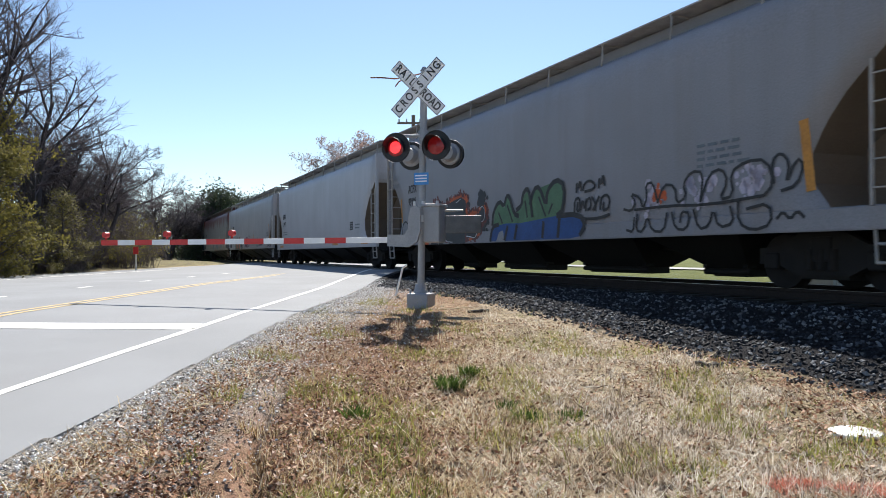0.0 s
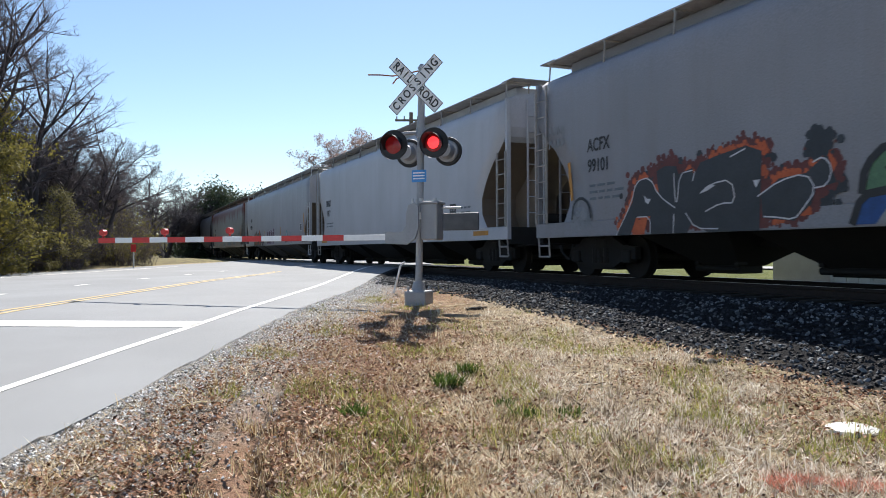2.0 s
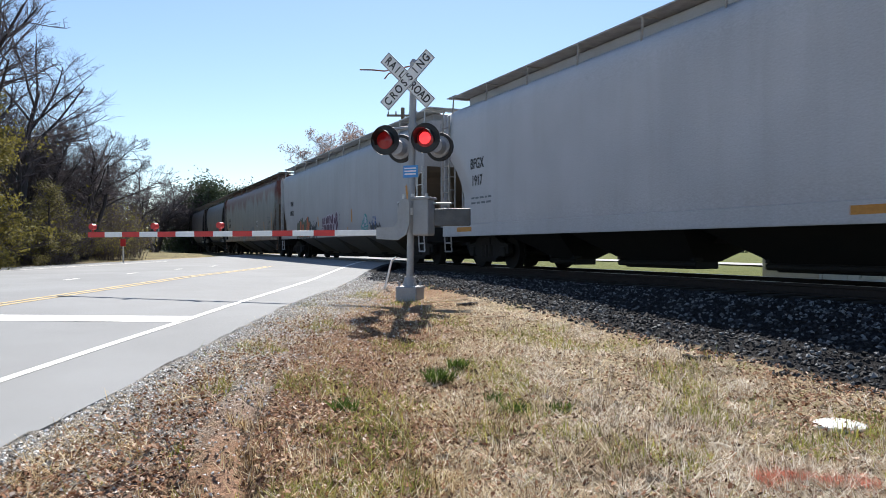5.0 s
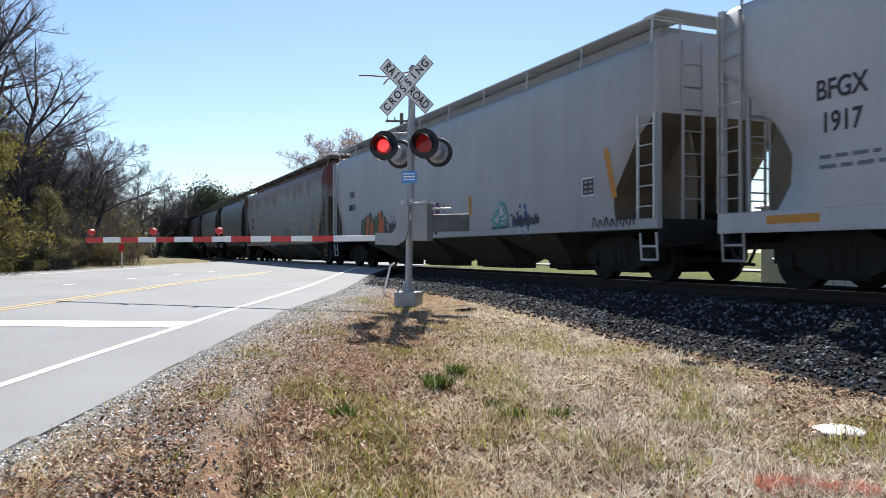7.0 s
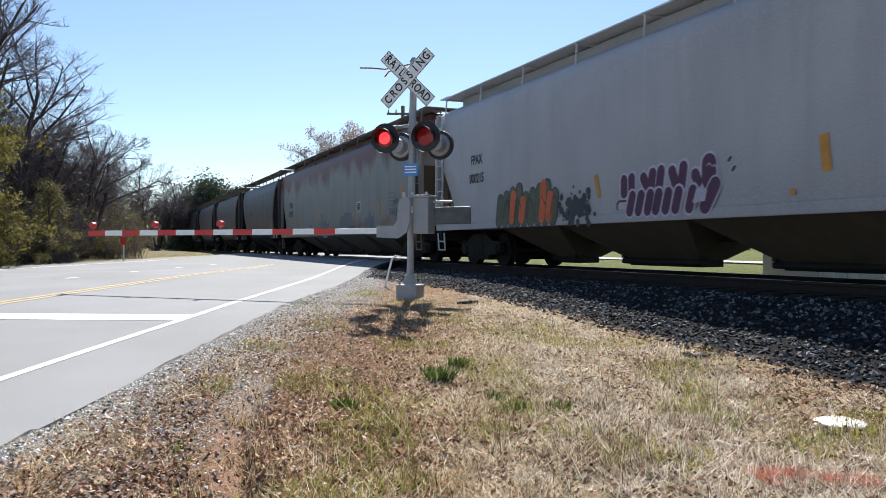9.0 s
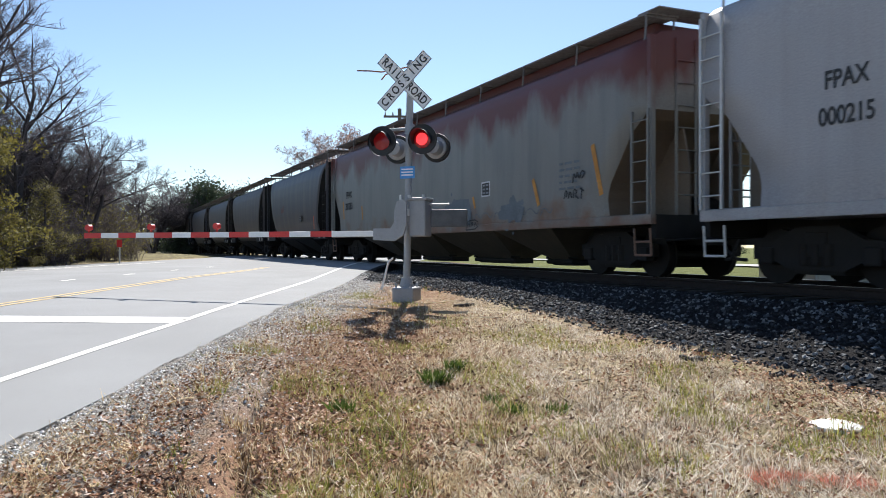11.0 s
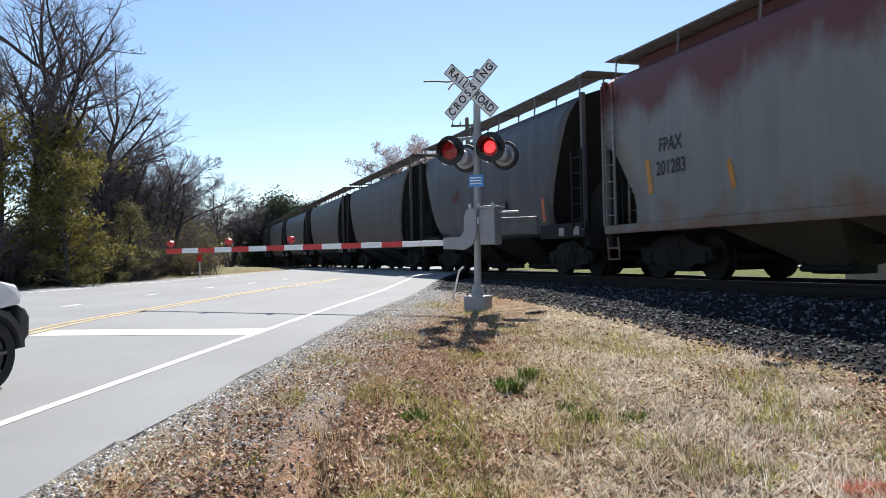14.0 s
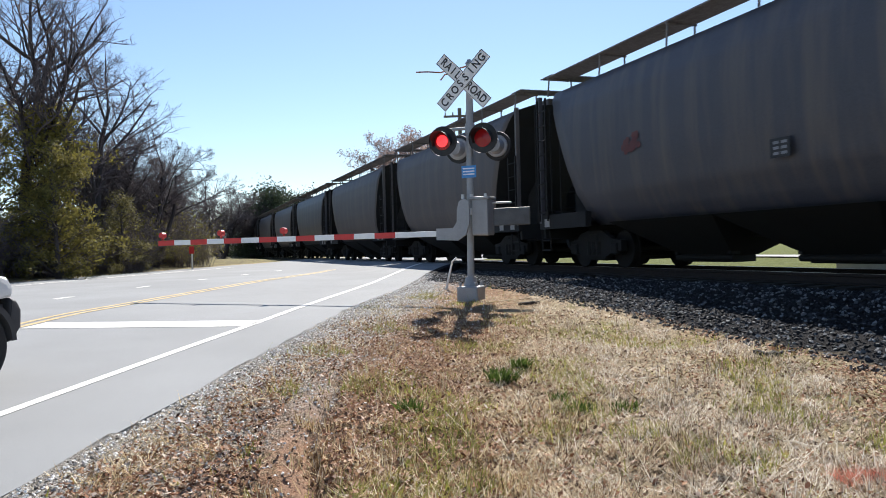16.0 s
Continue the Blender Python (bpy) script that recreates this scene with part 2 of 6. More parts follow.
def thin(m, share):
    """Lets part of the light through, as leaves and straw do."""
    nt = m.node_tree
    b, o = nt.nodes["Principled BSDF"], nt.nodes["Material Output"]
    t = nt.nodes.new("ShaderNodeBsdfTranslucent")
    nt.links.new(b.inputs["Base Color"].links[0].from_socket, t.inputs["Color"])
    x = nt.nodes.new("ShaderNodeMixShader")
    x.inputs[0].default_value = share
    nt.links.new(b.outputs[0], x.inputs[1])
    nt.links.new(t.outputs[0], x.inputs[2])
    nt.links.new(x.outputs[0], o.inputs["Surface"])


M["litter"] = pieces("litter", ((0.2, (0.05, 0.023, 0.012)), (0.4, (0.19, 0.082, 0.042)), (0.6, (0.38, 0.205, 0.115)), (0.76, (0.58, 0.40, 0.28)), (0.88, (0.82, 0.72, 0.62))), patch=3.0, share=0.3)
for k, share in (("needle", 0.45), ("bud", 0.4), ("dry", 0.2), ("green", 0.4), ("weed", 0.4), ("litter", 0.12), ("dark_needle", 0.25)):
    thin(M[k], share)
M["glass"] = glow("glass", (0, 0, 0), 0, (0.02, 0.025, 0.03))
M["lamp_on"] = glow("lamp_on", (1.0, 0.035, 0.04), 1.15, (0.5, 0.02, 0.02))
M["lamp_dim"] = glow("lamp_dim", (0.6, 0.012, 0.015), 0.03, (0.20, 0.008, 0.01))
P_WHITE = paint("hopper_white", (0.235, 0.237, 0.262), amount=0.25)
P_WHITE2 = paint("hopper_cream", (0.43, 0.44, 0.475), amount=0.14)
P_WHITE3 = paint("hopper_pale", (0.345, 0.35, 0.375), amount=0.2)
P_BEIGE = paint("hopper_beige", (0.20, 0.20, 0.19), amount=0.4, dirt=(0.07, 0.08, 0.095), rust=(0.10, 0.024, 0.02), foot=(0.16, 0.075, 0.04), rust_z=(3.15, 4.3))
P_GRIME = paint("hopper_end", (0.15, 0.115, 0.085), amount=0.6)
P_GREY = paint("hopper_grey", (0.055, 0.056, 0.072), amount=0.5, rough=0.52)
P_GREY2 = paint("hopper_brown", (0.08, 0.07, 0.074), amount=0.5, rough=0.58)


# ---- mesh helpers ----
def obj(name, bm, material, parent=None, label=""):
    me = bpy.data.meshes.new(name)
    bmesh.ops.recalc_face_normals(bm, faces=bm.faces[:])
    bm.to_mesh(me)
    bm.free()
    for m in (material if isinstance(material, (list, tuple)) else [material]):
        me.materials.append(m)
    ob = new(name, me)
    ob.parent = parent
    return tagged(ob, label)


part = obj


def empty(name, label, category, group="", m=None, kind=""):
    ob = new(name)
    ob.empty_display_size = 0.2
    if m:
        ob.matrix_world = m
    return tagged(ob, label, category, group, kind)


def box(bm, x0, y0, z0, x1, y1, z1, bev=0.0):
    r = bmesh.ops.create_cube(bm, size=1, matrix=Matrix.Translation(((x0 + x1) / 2, (y0 + y1) / 2, (z0 + z1) / 2)) @ Matrix.Diagonal((abs(x1 - x0), abs(y1 - y0), abs(z1 - z0), 1)))
    if bev:
        es = list({e for v in r["verts"] for e in v.link_edges})
        bmesh.ops.bevel(bm, geom=es, offset=bev, segments=2, affect="EDGES", profile=0.5)
    return bm


def rod(bm, p, q, r0, r1=None, n=8, caps=True):
    p, q = Vector(p), Vector(q)
    d = q - p
    r1 = r0 if r1 is None else r1
    m = Matrix.Translation((p + q) / 2) @ d.to_track_quat("Z", "Y").to_matrix().to_4x4()
    bmesh.ops.create_cone(bm, cap_ends=caps, segments=n, radius1=r0, radius2=r1, depth=d.length, matrix=m)
    return bm


def prism(bm, outline, axis, lo, hi):
    """Extrude a 2D outline along an axis ('x': outline is y,z; 'y': x,z; 'z': x,y)."""
    def at(p, c):
        return {"x": (c, p[0], p[1]), "y": (p[0], c, p[1]), "z": (p[0], p[1], c)}[axis]
    a = [bm.verts.new(at(p, lo)) for p in outline]
    b = [bm.verts.new(at(p, hi)) for p in outline]
    bm.faces.new(a)
    bm.faces.new(b[::-1])
    for i in range(len(a)):
        j = (i + 1) % len(a)
        bm.faces.new((a[i], b[i], b[j], a[j]))
    return bm


def B():
    return bmesh.new()


def words(name, text, size, m, material, parent, label="", squeeze=1.0, bold=0.0):
    cu = bpy.data.curves.new(name, "FONT")
    cu.body, cu.size, cu.extrude, cu.align_x, cu.align_y, cu.offset = text, size, 0.002, "CENTER", "CENTER", bold
    tmp = bpy.data.objects.new(name, cu)
    me = bpy.data.meshes.new_from_object(tmp)
    bpy.data.objects.remove(tmp)
    me.materials.clear()
    me.materials.append(material)
    ob = new(name, me)
    ob.parent = parent
    ob.matrix_local = m @ Matrix.Diagonal((squeeze, 1, 1, 1))
    return tagged(ob, label)


# ---- ground ----
def spaced(fine_lo, fine_hi, step, far):
    v = list(np.arange(fine_lo, fine_hi + 1e-6, step))
    s, x = step, fine_hi
    while x < far:
        s *= 1.25
        x += s
        v.append(x)
    s, x = step, fine_lo
    while x > -far:
        s *= 1.25
        x -= s
        v.insert(0, x)
    return v


def ground_material():
    m = bpy.data.materials.new("ground")
    m.use_nodes = True
    nt = m.node_tree
    L, nn = nt.links.new, nt.nodes.new
    b = nt.nodes["Principled BSDF"]
    b.inputs["Roughness"].default_value = 0.92
    b.inputs["Specular IOR Level"].default_value = 0.1
    tc = nn("ShaderNodeTexCoord")

    def dot(v, off):
        d = nn("ShaderNodeVectorMath")
        d.operation = "DOT_PRODUCT"
        d.inputs[1].default_value = v
        L(tc.outputs["Object"], d.inputs[0])
        a = nn("ShaderNodeMath")
        a.operation, a.inputs[1].default_value = "ADD", off
        L(d.outputs["Value"], a.inputs[0])
        return a.outputs[0]

    def noise_tex(scale, detail=6, rough=0.6):
        n = nn("ShaderNodeTexNoise")
        n.inputs["Scale"].default_value, n.inputs["Detail"].default_value, n.inputs["Roughness"].default_value = scale, detail, rough
        L(tc.outputs["Object"], n.inputs["Vector"])
        return n.outputs["Fac"]

    def rng(v, lo, hi, t0=0.0, t1=1.0):
        r = nn("ShaderNodeMapRange")
        r.interpolation_type = "SMOOTHSTEP"
        for k, x in zip(("From Min", "From Max", "To Min", "To Max"), (lo, hi, t0, t1)):
            r.inputs[k].default_value = x
        L(v, r.inputs["Value"])
        return r.outputs[0]

    def math_(op, x, y):
        n = nn("ShaderNodeMath")
        n.operation = op
        for i, v in enumerate((x, y)):
            if isinstance(v, (int, float)):
                n.inputs[i].default_value = v
            else:
                L(v, n.inputs[i])
        return n.outputs[0]

    def mix(f, a, c):
        n = nn("ShaderNodeMix")
        n.data_type = "RGBA"
        L(f, n.inputs[0])
        for k, v in (("A", a), ("B", c)):
            if isinstance(v, tuple):
                n.inputs[k].default_value = (*v, 1)
            else:
                L(v, n.inputs[k])
        return n.outputs["Result"]

    a = dot((math.cos(ROAD), -math.sin(ROAD), 0), 3.26 * math.cos(ROAD) + 12.5 * math.sin(ROAD))
    q = dot((N.x, N.y, 0), 0)
    big, mid, fine, tiny = noise_tex(0.55), noise_tex(2.6), noise_tex(14, 8, 0.75), noise_tex(70, 4, 0.7)
    straw = mix(rng(mid, 0.35, 0.65), (0.34, 0.255, 0.15), (0.60, 0.49, 0.33))
    straw = mix(rng(noise_tex(7.0, 8, 0.7), 0.5, 0.6, 0, 0.85), straw, (0.085, 0.055, 0.033))
    straw = mix(rng(fine, 0.48, 0.6, 0, 0.8), straw, (0.08, 0.053, 0.033))
    straw = mix(rng(tiny, 0.46, 0.6, 0, 0.6), straw, (0.62, 0.52, 0.36))
    green = mix(rng(fine, 0.35, 0.65), (0.12, 0.12, 0.035), (0.32, 0.29, 0.10))
    c = mix(math_("MULTIPLY", rng(big, 0.52, 0.66), rng(mid, 0.42, 0.62, 0, 0.8)), straw, green)
    # red earth where wheels have torn the verge
    jag = math_("ADD", a, math_("MULTIPLY", math_("SUBTRACT", mid, 0.5), 2.2))
    soil = math_("MULTIPLY", math_("MULTIPLY", rng(jag, 1.5, 2.1), rng(jag, 4.4, 3.0)), rng(fine, 0.62, 0.42, 0.25, 0.95))
    c = mix(soil, c, mix(rng(tiny, 0.4, 0.6), (0.12, 0.055, 0.03), (0.36, 0.19, 0.11)))
    # the wheel rut: groove shade painted as a dark line, paler pressed tread beside it
    sway = math_("MULTIPLY", math_("SINE", math_("MULTIPLY", dot((0, 1, 0), -4.2), 1.5), 0), 0.09)
    rut = math_("ADD", math_("ADD", dot((1, 0.2, 0), 0.14), sway), math_("MULTIPLY", math_("SUBTRACT", fine, 0.5), 0.2))
    far = rng(dot((0, 1, 0), 0), 8.2, 6.6)
    tread = math_("MULTIPLY", math_("MULTIPLY", rng(rut, -0.26, -0.2), rng(rut, -0.03, -0.08)), far)
    c = mix(math_("MULTIPLY", tread, rng(fine, 0.62, 0.45, 0.2, 0.8)), c, (0.44, 0.27, 0.18))
    # dark line along the groove, in place of shade its walls don't cast
    line = math_("MULTIPLY", math_("MULTIPLY", rng(rut, -0.035, -0.01), rng(rut, 0.045, 0.02)), far)
    c = mix(math_("MULTIPLY", line, 0.9), c, (0.07, 0.04, 0.026))
    # grey grit along the pavement
    grit = mix(rng(tiny, 0.4, 0.62), (0.13, 0.115, 0.095), (0.58, 0.55, 0.51))
    c = mix(math_("MULTIPLY", math_("MULTIPLY", rng(jag, 2.5, 1.4), rng(a, -1, 0)), rng(fine, 0.7, 0.45, 0.35, 1.0)), c, grit)
    # crushed stone under the track, coloured near-black to deepen the train's shade
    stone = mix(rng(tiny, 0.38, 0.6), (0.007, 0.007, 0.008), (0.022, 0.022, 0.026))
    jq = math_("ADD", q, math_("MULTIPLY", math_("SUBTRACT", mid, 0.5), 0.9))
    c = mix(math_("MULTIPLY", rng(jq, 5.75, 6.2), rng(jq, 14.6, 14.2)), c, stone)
    # mown field beyond the track and woodland floor across the road
    field = mix(rng(mid, 0.3, 0.7), (0.085, 0.10, 0.026), (0.14, 0.15, 0.042))
    c = mix(rng(q, 14.3, 15.0), c, field)
    floor = mix(rng(mid, 0.4, 0.6), (0.13, 0.11, 0.07), (0.24, 0.21, 0.10))
    c = mix(rng(a, -13.4, -14.6), c, floor)
    L(c, b.inputs["Base Color"])
    bp = nn("ShaderNodeBump")
    bp.inputs["Strength"].default_value, bp.inputs["Distance"].default_value = 1.0, 0.045
    L(math_("ADD", fine, math_("MULTIPLY", tiny, 0.5)), bp.inputs["Height"])
    L(bp.outputs[0], b.inputs["Normal"])
    return m


def refined(v, lo, hi, step):
    """The spacing v with finer steps between lo and hi."""
    return [c for c in v if c < lo] + list(np.arange(lo, hi, step)) + [c for c in v if c > hi]


xs_, ys_ = refined(spaced(-16, 14, 0.16, 2500), -2.7, -0.3, 0.045), refined(spaced(0, 34, 0.16, 2500), 2.6, 9.0, 0.045)
verts = [(x, y, land_z(x, y) - (0.05 if -13.7 < road_a(x, y) < 0.84 else 0)) for y in ys_ for x in xs_]
W = len(xs_)
faces = [(j * W + i, j * W + i + 1, j * W + W + i + 1, j * W + W + i) for j in range(len(ys_) - 1) for i in range(W - 1)]
me = bpy.data.meshes.new("ground")
me.from_pydata(verts, [], faces)
me.materials.append(ground_material())
me.polygons.foreach_set("use_smooth", [True] * len(faces))
ground = tagged(new("ground", me), "dry tan spring grass verge with bare red soil and gravel", "ground", kind="structure")


# ---- road ----
def strip(name, a0, a1, b0, b1, lift, material, wave=0.0, steps=None, thick=0.0):
    bm = B()
    n = steps or max(2, int((b1 - b0) / 0.5))
    m = max(1, int(abs(a1 - a0) / 0.6))
    grid = []
    for i in range(n + 1):
        b = b0 + (b1 - b0) * i / n
        w = wave * noise.noise((b * 1.3, a1, 3)) + wave * 0.5 * noise.noise((b * 5, a1, 8))
        row = []
        sway = float(np.interp(b, [-40, -12, -5.6, -3.7, -1.6, 0, 8.4, 20], [-1.6, -0.75, -0.36, -0.26, -0.12, -0.04, -0.26, -0.6])) if name == "edge_line" else 0.0
        for j in range(m + 1):
            a = a0 + (a1 + w - a0) * j / m + sway
            x, y = road_xy(a, b)
            row.append(bm.verts.new((x, y, road_z(x, y) + lift)))
        grid.append(row)
    for i in range(n):
        for j in range(m):
            bm.faces.new((grid[i][j], grid[i][j + 1], grid[i + 1][j + 1], grid[i + 1][j]))
    return bm


def asphalt_road():
    bm = strip("road", -13.5, 0.9, -70, 260, 0.0, None, 0.035)
    edge = [e for e in bm.edges if e.is_boundary]
    r = bmesh.ops.extrude_edge_only(bm, edges=edge)
    for g in r["geom"]:
        if isinstance(g, bmesh.types.BMVert):
            g.co.z -= 0.06
    road = obj("road", bm, M["asphalt"])
    tagged(road, "sun-bleached grey asphalt road crossing the track", "road", kind="structure")
    for nm, a0, a1, b0, b1, col in (("edge_line", -0.06, 0.06, -70, 19.5, "white_line"), ("centre_line", -3.82, -3.7, -70, 16.0, "yellow_line"),
                                    ("centre_line", -4.06, -3.94, -70, 16.0, "yellow_line"), ("stop_line", -3.62, -0.1, -1.82, -1.24, "white_line"),
                                    ("far_edge_line", -11.6, -11.48, -70, 25, "white_line")):
        tagged(part(nm, strip(nm, a0, a1, b0, b1, 0.005, None), M[col], road), "worn painted line")
    for k in range(-4, 5):
        part("lane_dash", strip("lane_dash", -6.5, -6.36, 3.1 + k * 3.45, 3.7 + k * 3.45, 0.005, None), M["white_line"], road)
    return road


road = asphalt_road()


# ---- track ----
def track_m(s, q=TRACK_Q, z=0.0):
    p = q * N + s * ALONG
    return Matrix.Translation((p.x, p.y, z)) @ Matrix.Rotation(radians(90) + TRACK, 4, "Z")


track = empty("railway_track", "single railway track on dark crushed stone ballast", "railway track", m=track_m(0), kind="structure")
RAILP = [(-0.07, 0), (0.07, 0), (0.07, 0.015), (0.012, 0.03), (0.012, 0.12), (0.036, 0.13), (0.036, 0.165), (0.02, 0.172), (-0.02, 0.172), (-0.036, 0.165), (-0.036, 0.13), (-0.012, 0.12), (-0.012, 0.03), (-0.07, 0.015)]
for side in (-0.755, 0.755):
    r = part("rail", prism(B(), [(y + side, z + RAIL_Z - 0.172) for y, z in RAILP], "x", -70, 420), M["rail_side"], track, "rusty steel rail with a polished head")
    part("rail_head", box(B(), -70, side - 0.03, RAIL_Z - 0.001, 420, side + 0.03, RAIL_Z + 0.003), M["steel"], r)
tie_bm = box(B(), -0.115, -1.3, RAIL_Z - 0.36, 0.115, 1.3, RAIL_Z - 0.172, 0.01)
tie0 = part("tie", tie_bm, M["tie"], track)
for k in range(1, 130):
    t_ = new("tie", tie0.data)
    t_.parent = track
    t_.location.x = -20 + k * 0.52


# ---- freight cars ----
SECTIONS = {   # half width, height
    "flow": [(1.42, 0.98), (1.58, 1.12), (1.6, 1.5), (1.6, 2.2), (1.6, 3.0), (1.6, 3.6), (1.585, 4.0), (1.52, 4.25), (1.35, 4.38), (0.8, 4.48), (0.0, 4.52)],
    "round": [(1.12, 0.98), (1.32, 1.25), (1.5, 1.7), (1.58, 2.3), (1.6, 2.8), (1.6, 3.3), (1.57, 3.75), (1.48, 4.1), (1.34, 4.32), (0.9, 4.46), (0.0, 4.5)],
}
CUTS = {       # height, how far the body draws back from the car's end
    "curved": [(0.98, 1.0), (1.12, 1.12), (1.25, 1.22), (1.5, 1.4), (1.9, 1.43), (2.3, 1.2), (2.7, 0.85), (3.0, 0.48), (3.3, 0.12), (3.6, 0.06), (4.6, 0.06)],
    "angled": [(0.98, 1.2), (1.45, 1.26), (1.6, 1.24), (1.75, 1.18), (2.2, 0.85), (2.55, 0.6), (2.66, 0.5), (2.95, 0.06), (4.6, 0.06)],
    "slanted": [(0.98, 2.1), (1.3, 1.95), (3.9, 0.75), (4.1, 0.6), (4.6, 0.35)],
}


def side_mark(x, z, y=1.604):
    """A pose on the car's near side: text runs towards its front, y up."""
    return Matrix(((-1, 0, 0, x), (0, 0, 1, y), (0, 1, 0, z), (0, 0, 0, 1)))


def freight_body(L, sect, cut):
    cz, cx = zip(*CUTS[cut])
    prof = []
    for (y0, z0), (y1, z1) in zip(SECTIONS[sect][:-1], SECTIONS[sect][1:]):
        k = 5 if z1 - z0 > 0.3 else 2
        prof += [(y0 + (y1 - y0) * i / k, z0 + (z1 - z0) * i / k) for i in range(k)]
    prof.append(SECTIONS[sect][-1])
    full = [(y, z) for y, z in prof] + [(-y, z) for y, z in prof[-2::-1]]
    bm = B()
    cols = 24
    grid = []
    for y, z in full:
        e = float(np.interp(z, cz, cx))
        grid.append([bm.verts.new((e + (L - 2 * e) * i / cols, y, z)) for i in range(cols + 1)])
    for j in range(len(full) - 1):
        for i in range(cols):
            bm.faces.new((grid[j][i], grid[j][i + 1], grid[j + 1][i + 1], grid[j + 1][i])).smooth = True
    n = len(full)
    for i in (0, cols):
        for j in range(n // 2):
            if j == n // 2 - 1:
                f = bm.faces.new((grid[j][i], grid[j + 1][i], grid[n - 1 - j][i]))
            else:
                f = bm.faces.new((grid[j][i], grid[j + 1][i], grid[n - 2 - j][i], grid[n - 1 - j][i]))
            # drawn-back end faces take the second material: brown grime, or black for recess shade
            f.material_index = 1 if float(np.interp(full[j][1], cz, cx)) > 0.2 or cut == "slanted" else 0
    for i in range(cols):
        bm.faces.new((grid[0][i], grid[-1][i], grid[-1][i + 1], grid[0][i + 1]))
    return bm


def truck(car, x):
    """Two axles, side frames and springs."""
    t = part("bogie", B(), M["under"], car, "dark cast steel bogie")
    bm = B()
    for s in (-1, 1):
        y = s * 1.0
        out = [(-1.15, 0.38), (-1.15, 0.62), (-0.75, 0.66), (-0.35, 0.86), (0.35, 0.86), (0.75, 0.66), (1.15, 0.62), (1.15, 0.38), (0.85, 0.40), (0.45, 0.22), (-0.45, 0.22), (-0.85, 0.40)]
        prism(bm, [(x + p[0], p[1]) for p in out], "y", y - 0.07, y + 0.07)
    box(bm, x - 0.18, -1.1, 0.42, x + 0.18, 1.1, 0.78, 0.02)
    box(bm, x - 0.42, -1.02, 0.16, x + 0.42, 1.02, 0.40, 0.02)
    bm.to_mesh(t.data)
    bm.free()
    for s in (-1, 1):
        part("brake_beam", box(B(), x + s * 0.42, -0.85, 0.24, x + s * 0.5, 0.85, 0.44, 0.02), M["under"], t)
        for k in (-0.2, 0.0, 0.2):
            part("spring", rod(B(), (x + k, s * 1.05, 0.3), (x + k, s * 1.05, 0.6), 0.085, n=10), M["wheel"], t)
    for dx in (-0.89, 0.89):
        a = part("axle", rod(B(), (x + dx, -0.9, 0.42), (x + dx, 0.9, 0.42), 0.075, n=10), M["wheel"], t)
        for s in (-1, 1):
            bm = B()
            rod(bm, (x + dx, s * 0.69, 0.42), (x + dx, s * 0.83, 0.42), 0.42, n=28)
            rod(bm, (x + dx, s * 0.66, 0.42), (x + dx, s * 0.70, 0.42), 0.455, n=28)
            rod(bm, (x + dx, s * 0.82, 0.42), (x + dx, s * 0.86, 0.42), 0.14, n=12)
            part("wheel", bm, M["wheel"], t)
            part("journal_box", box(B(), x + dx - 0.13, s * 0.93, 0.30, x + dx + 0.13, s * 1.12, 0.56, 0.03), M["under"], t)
    return t


def ladder(car, x0, x1, z0, z1, y, step, material, name="ladder"):
    bm = B()
    for x in (x0, x1):
        box(bm, x - 0.022, y - 0.02, z0, x + 0.022, y + 0.02, z1)
    z = z0 + step * 0.6
    while z < z1:
        rod(bm, (x0, y + 0.01, z), (x1, y + 0.01, z), 0.013, n=6)
        z += step
    return part(name, bm, material, car)


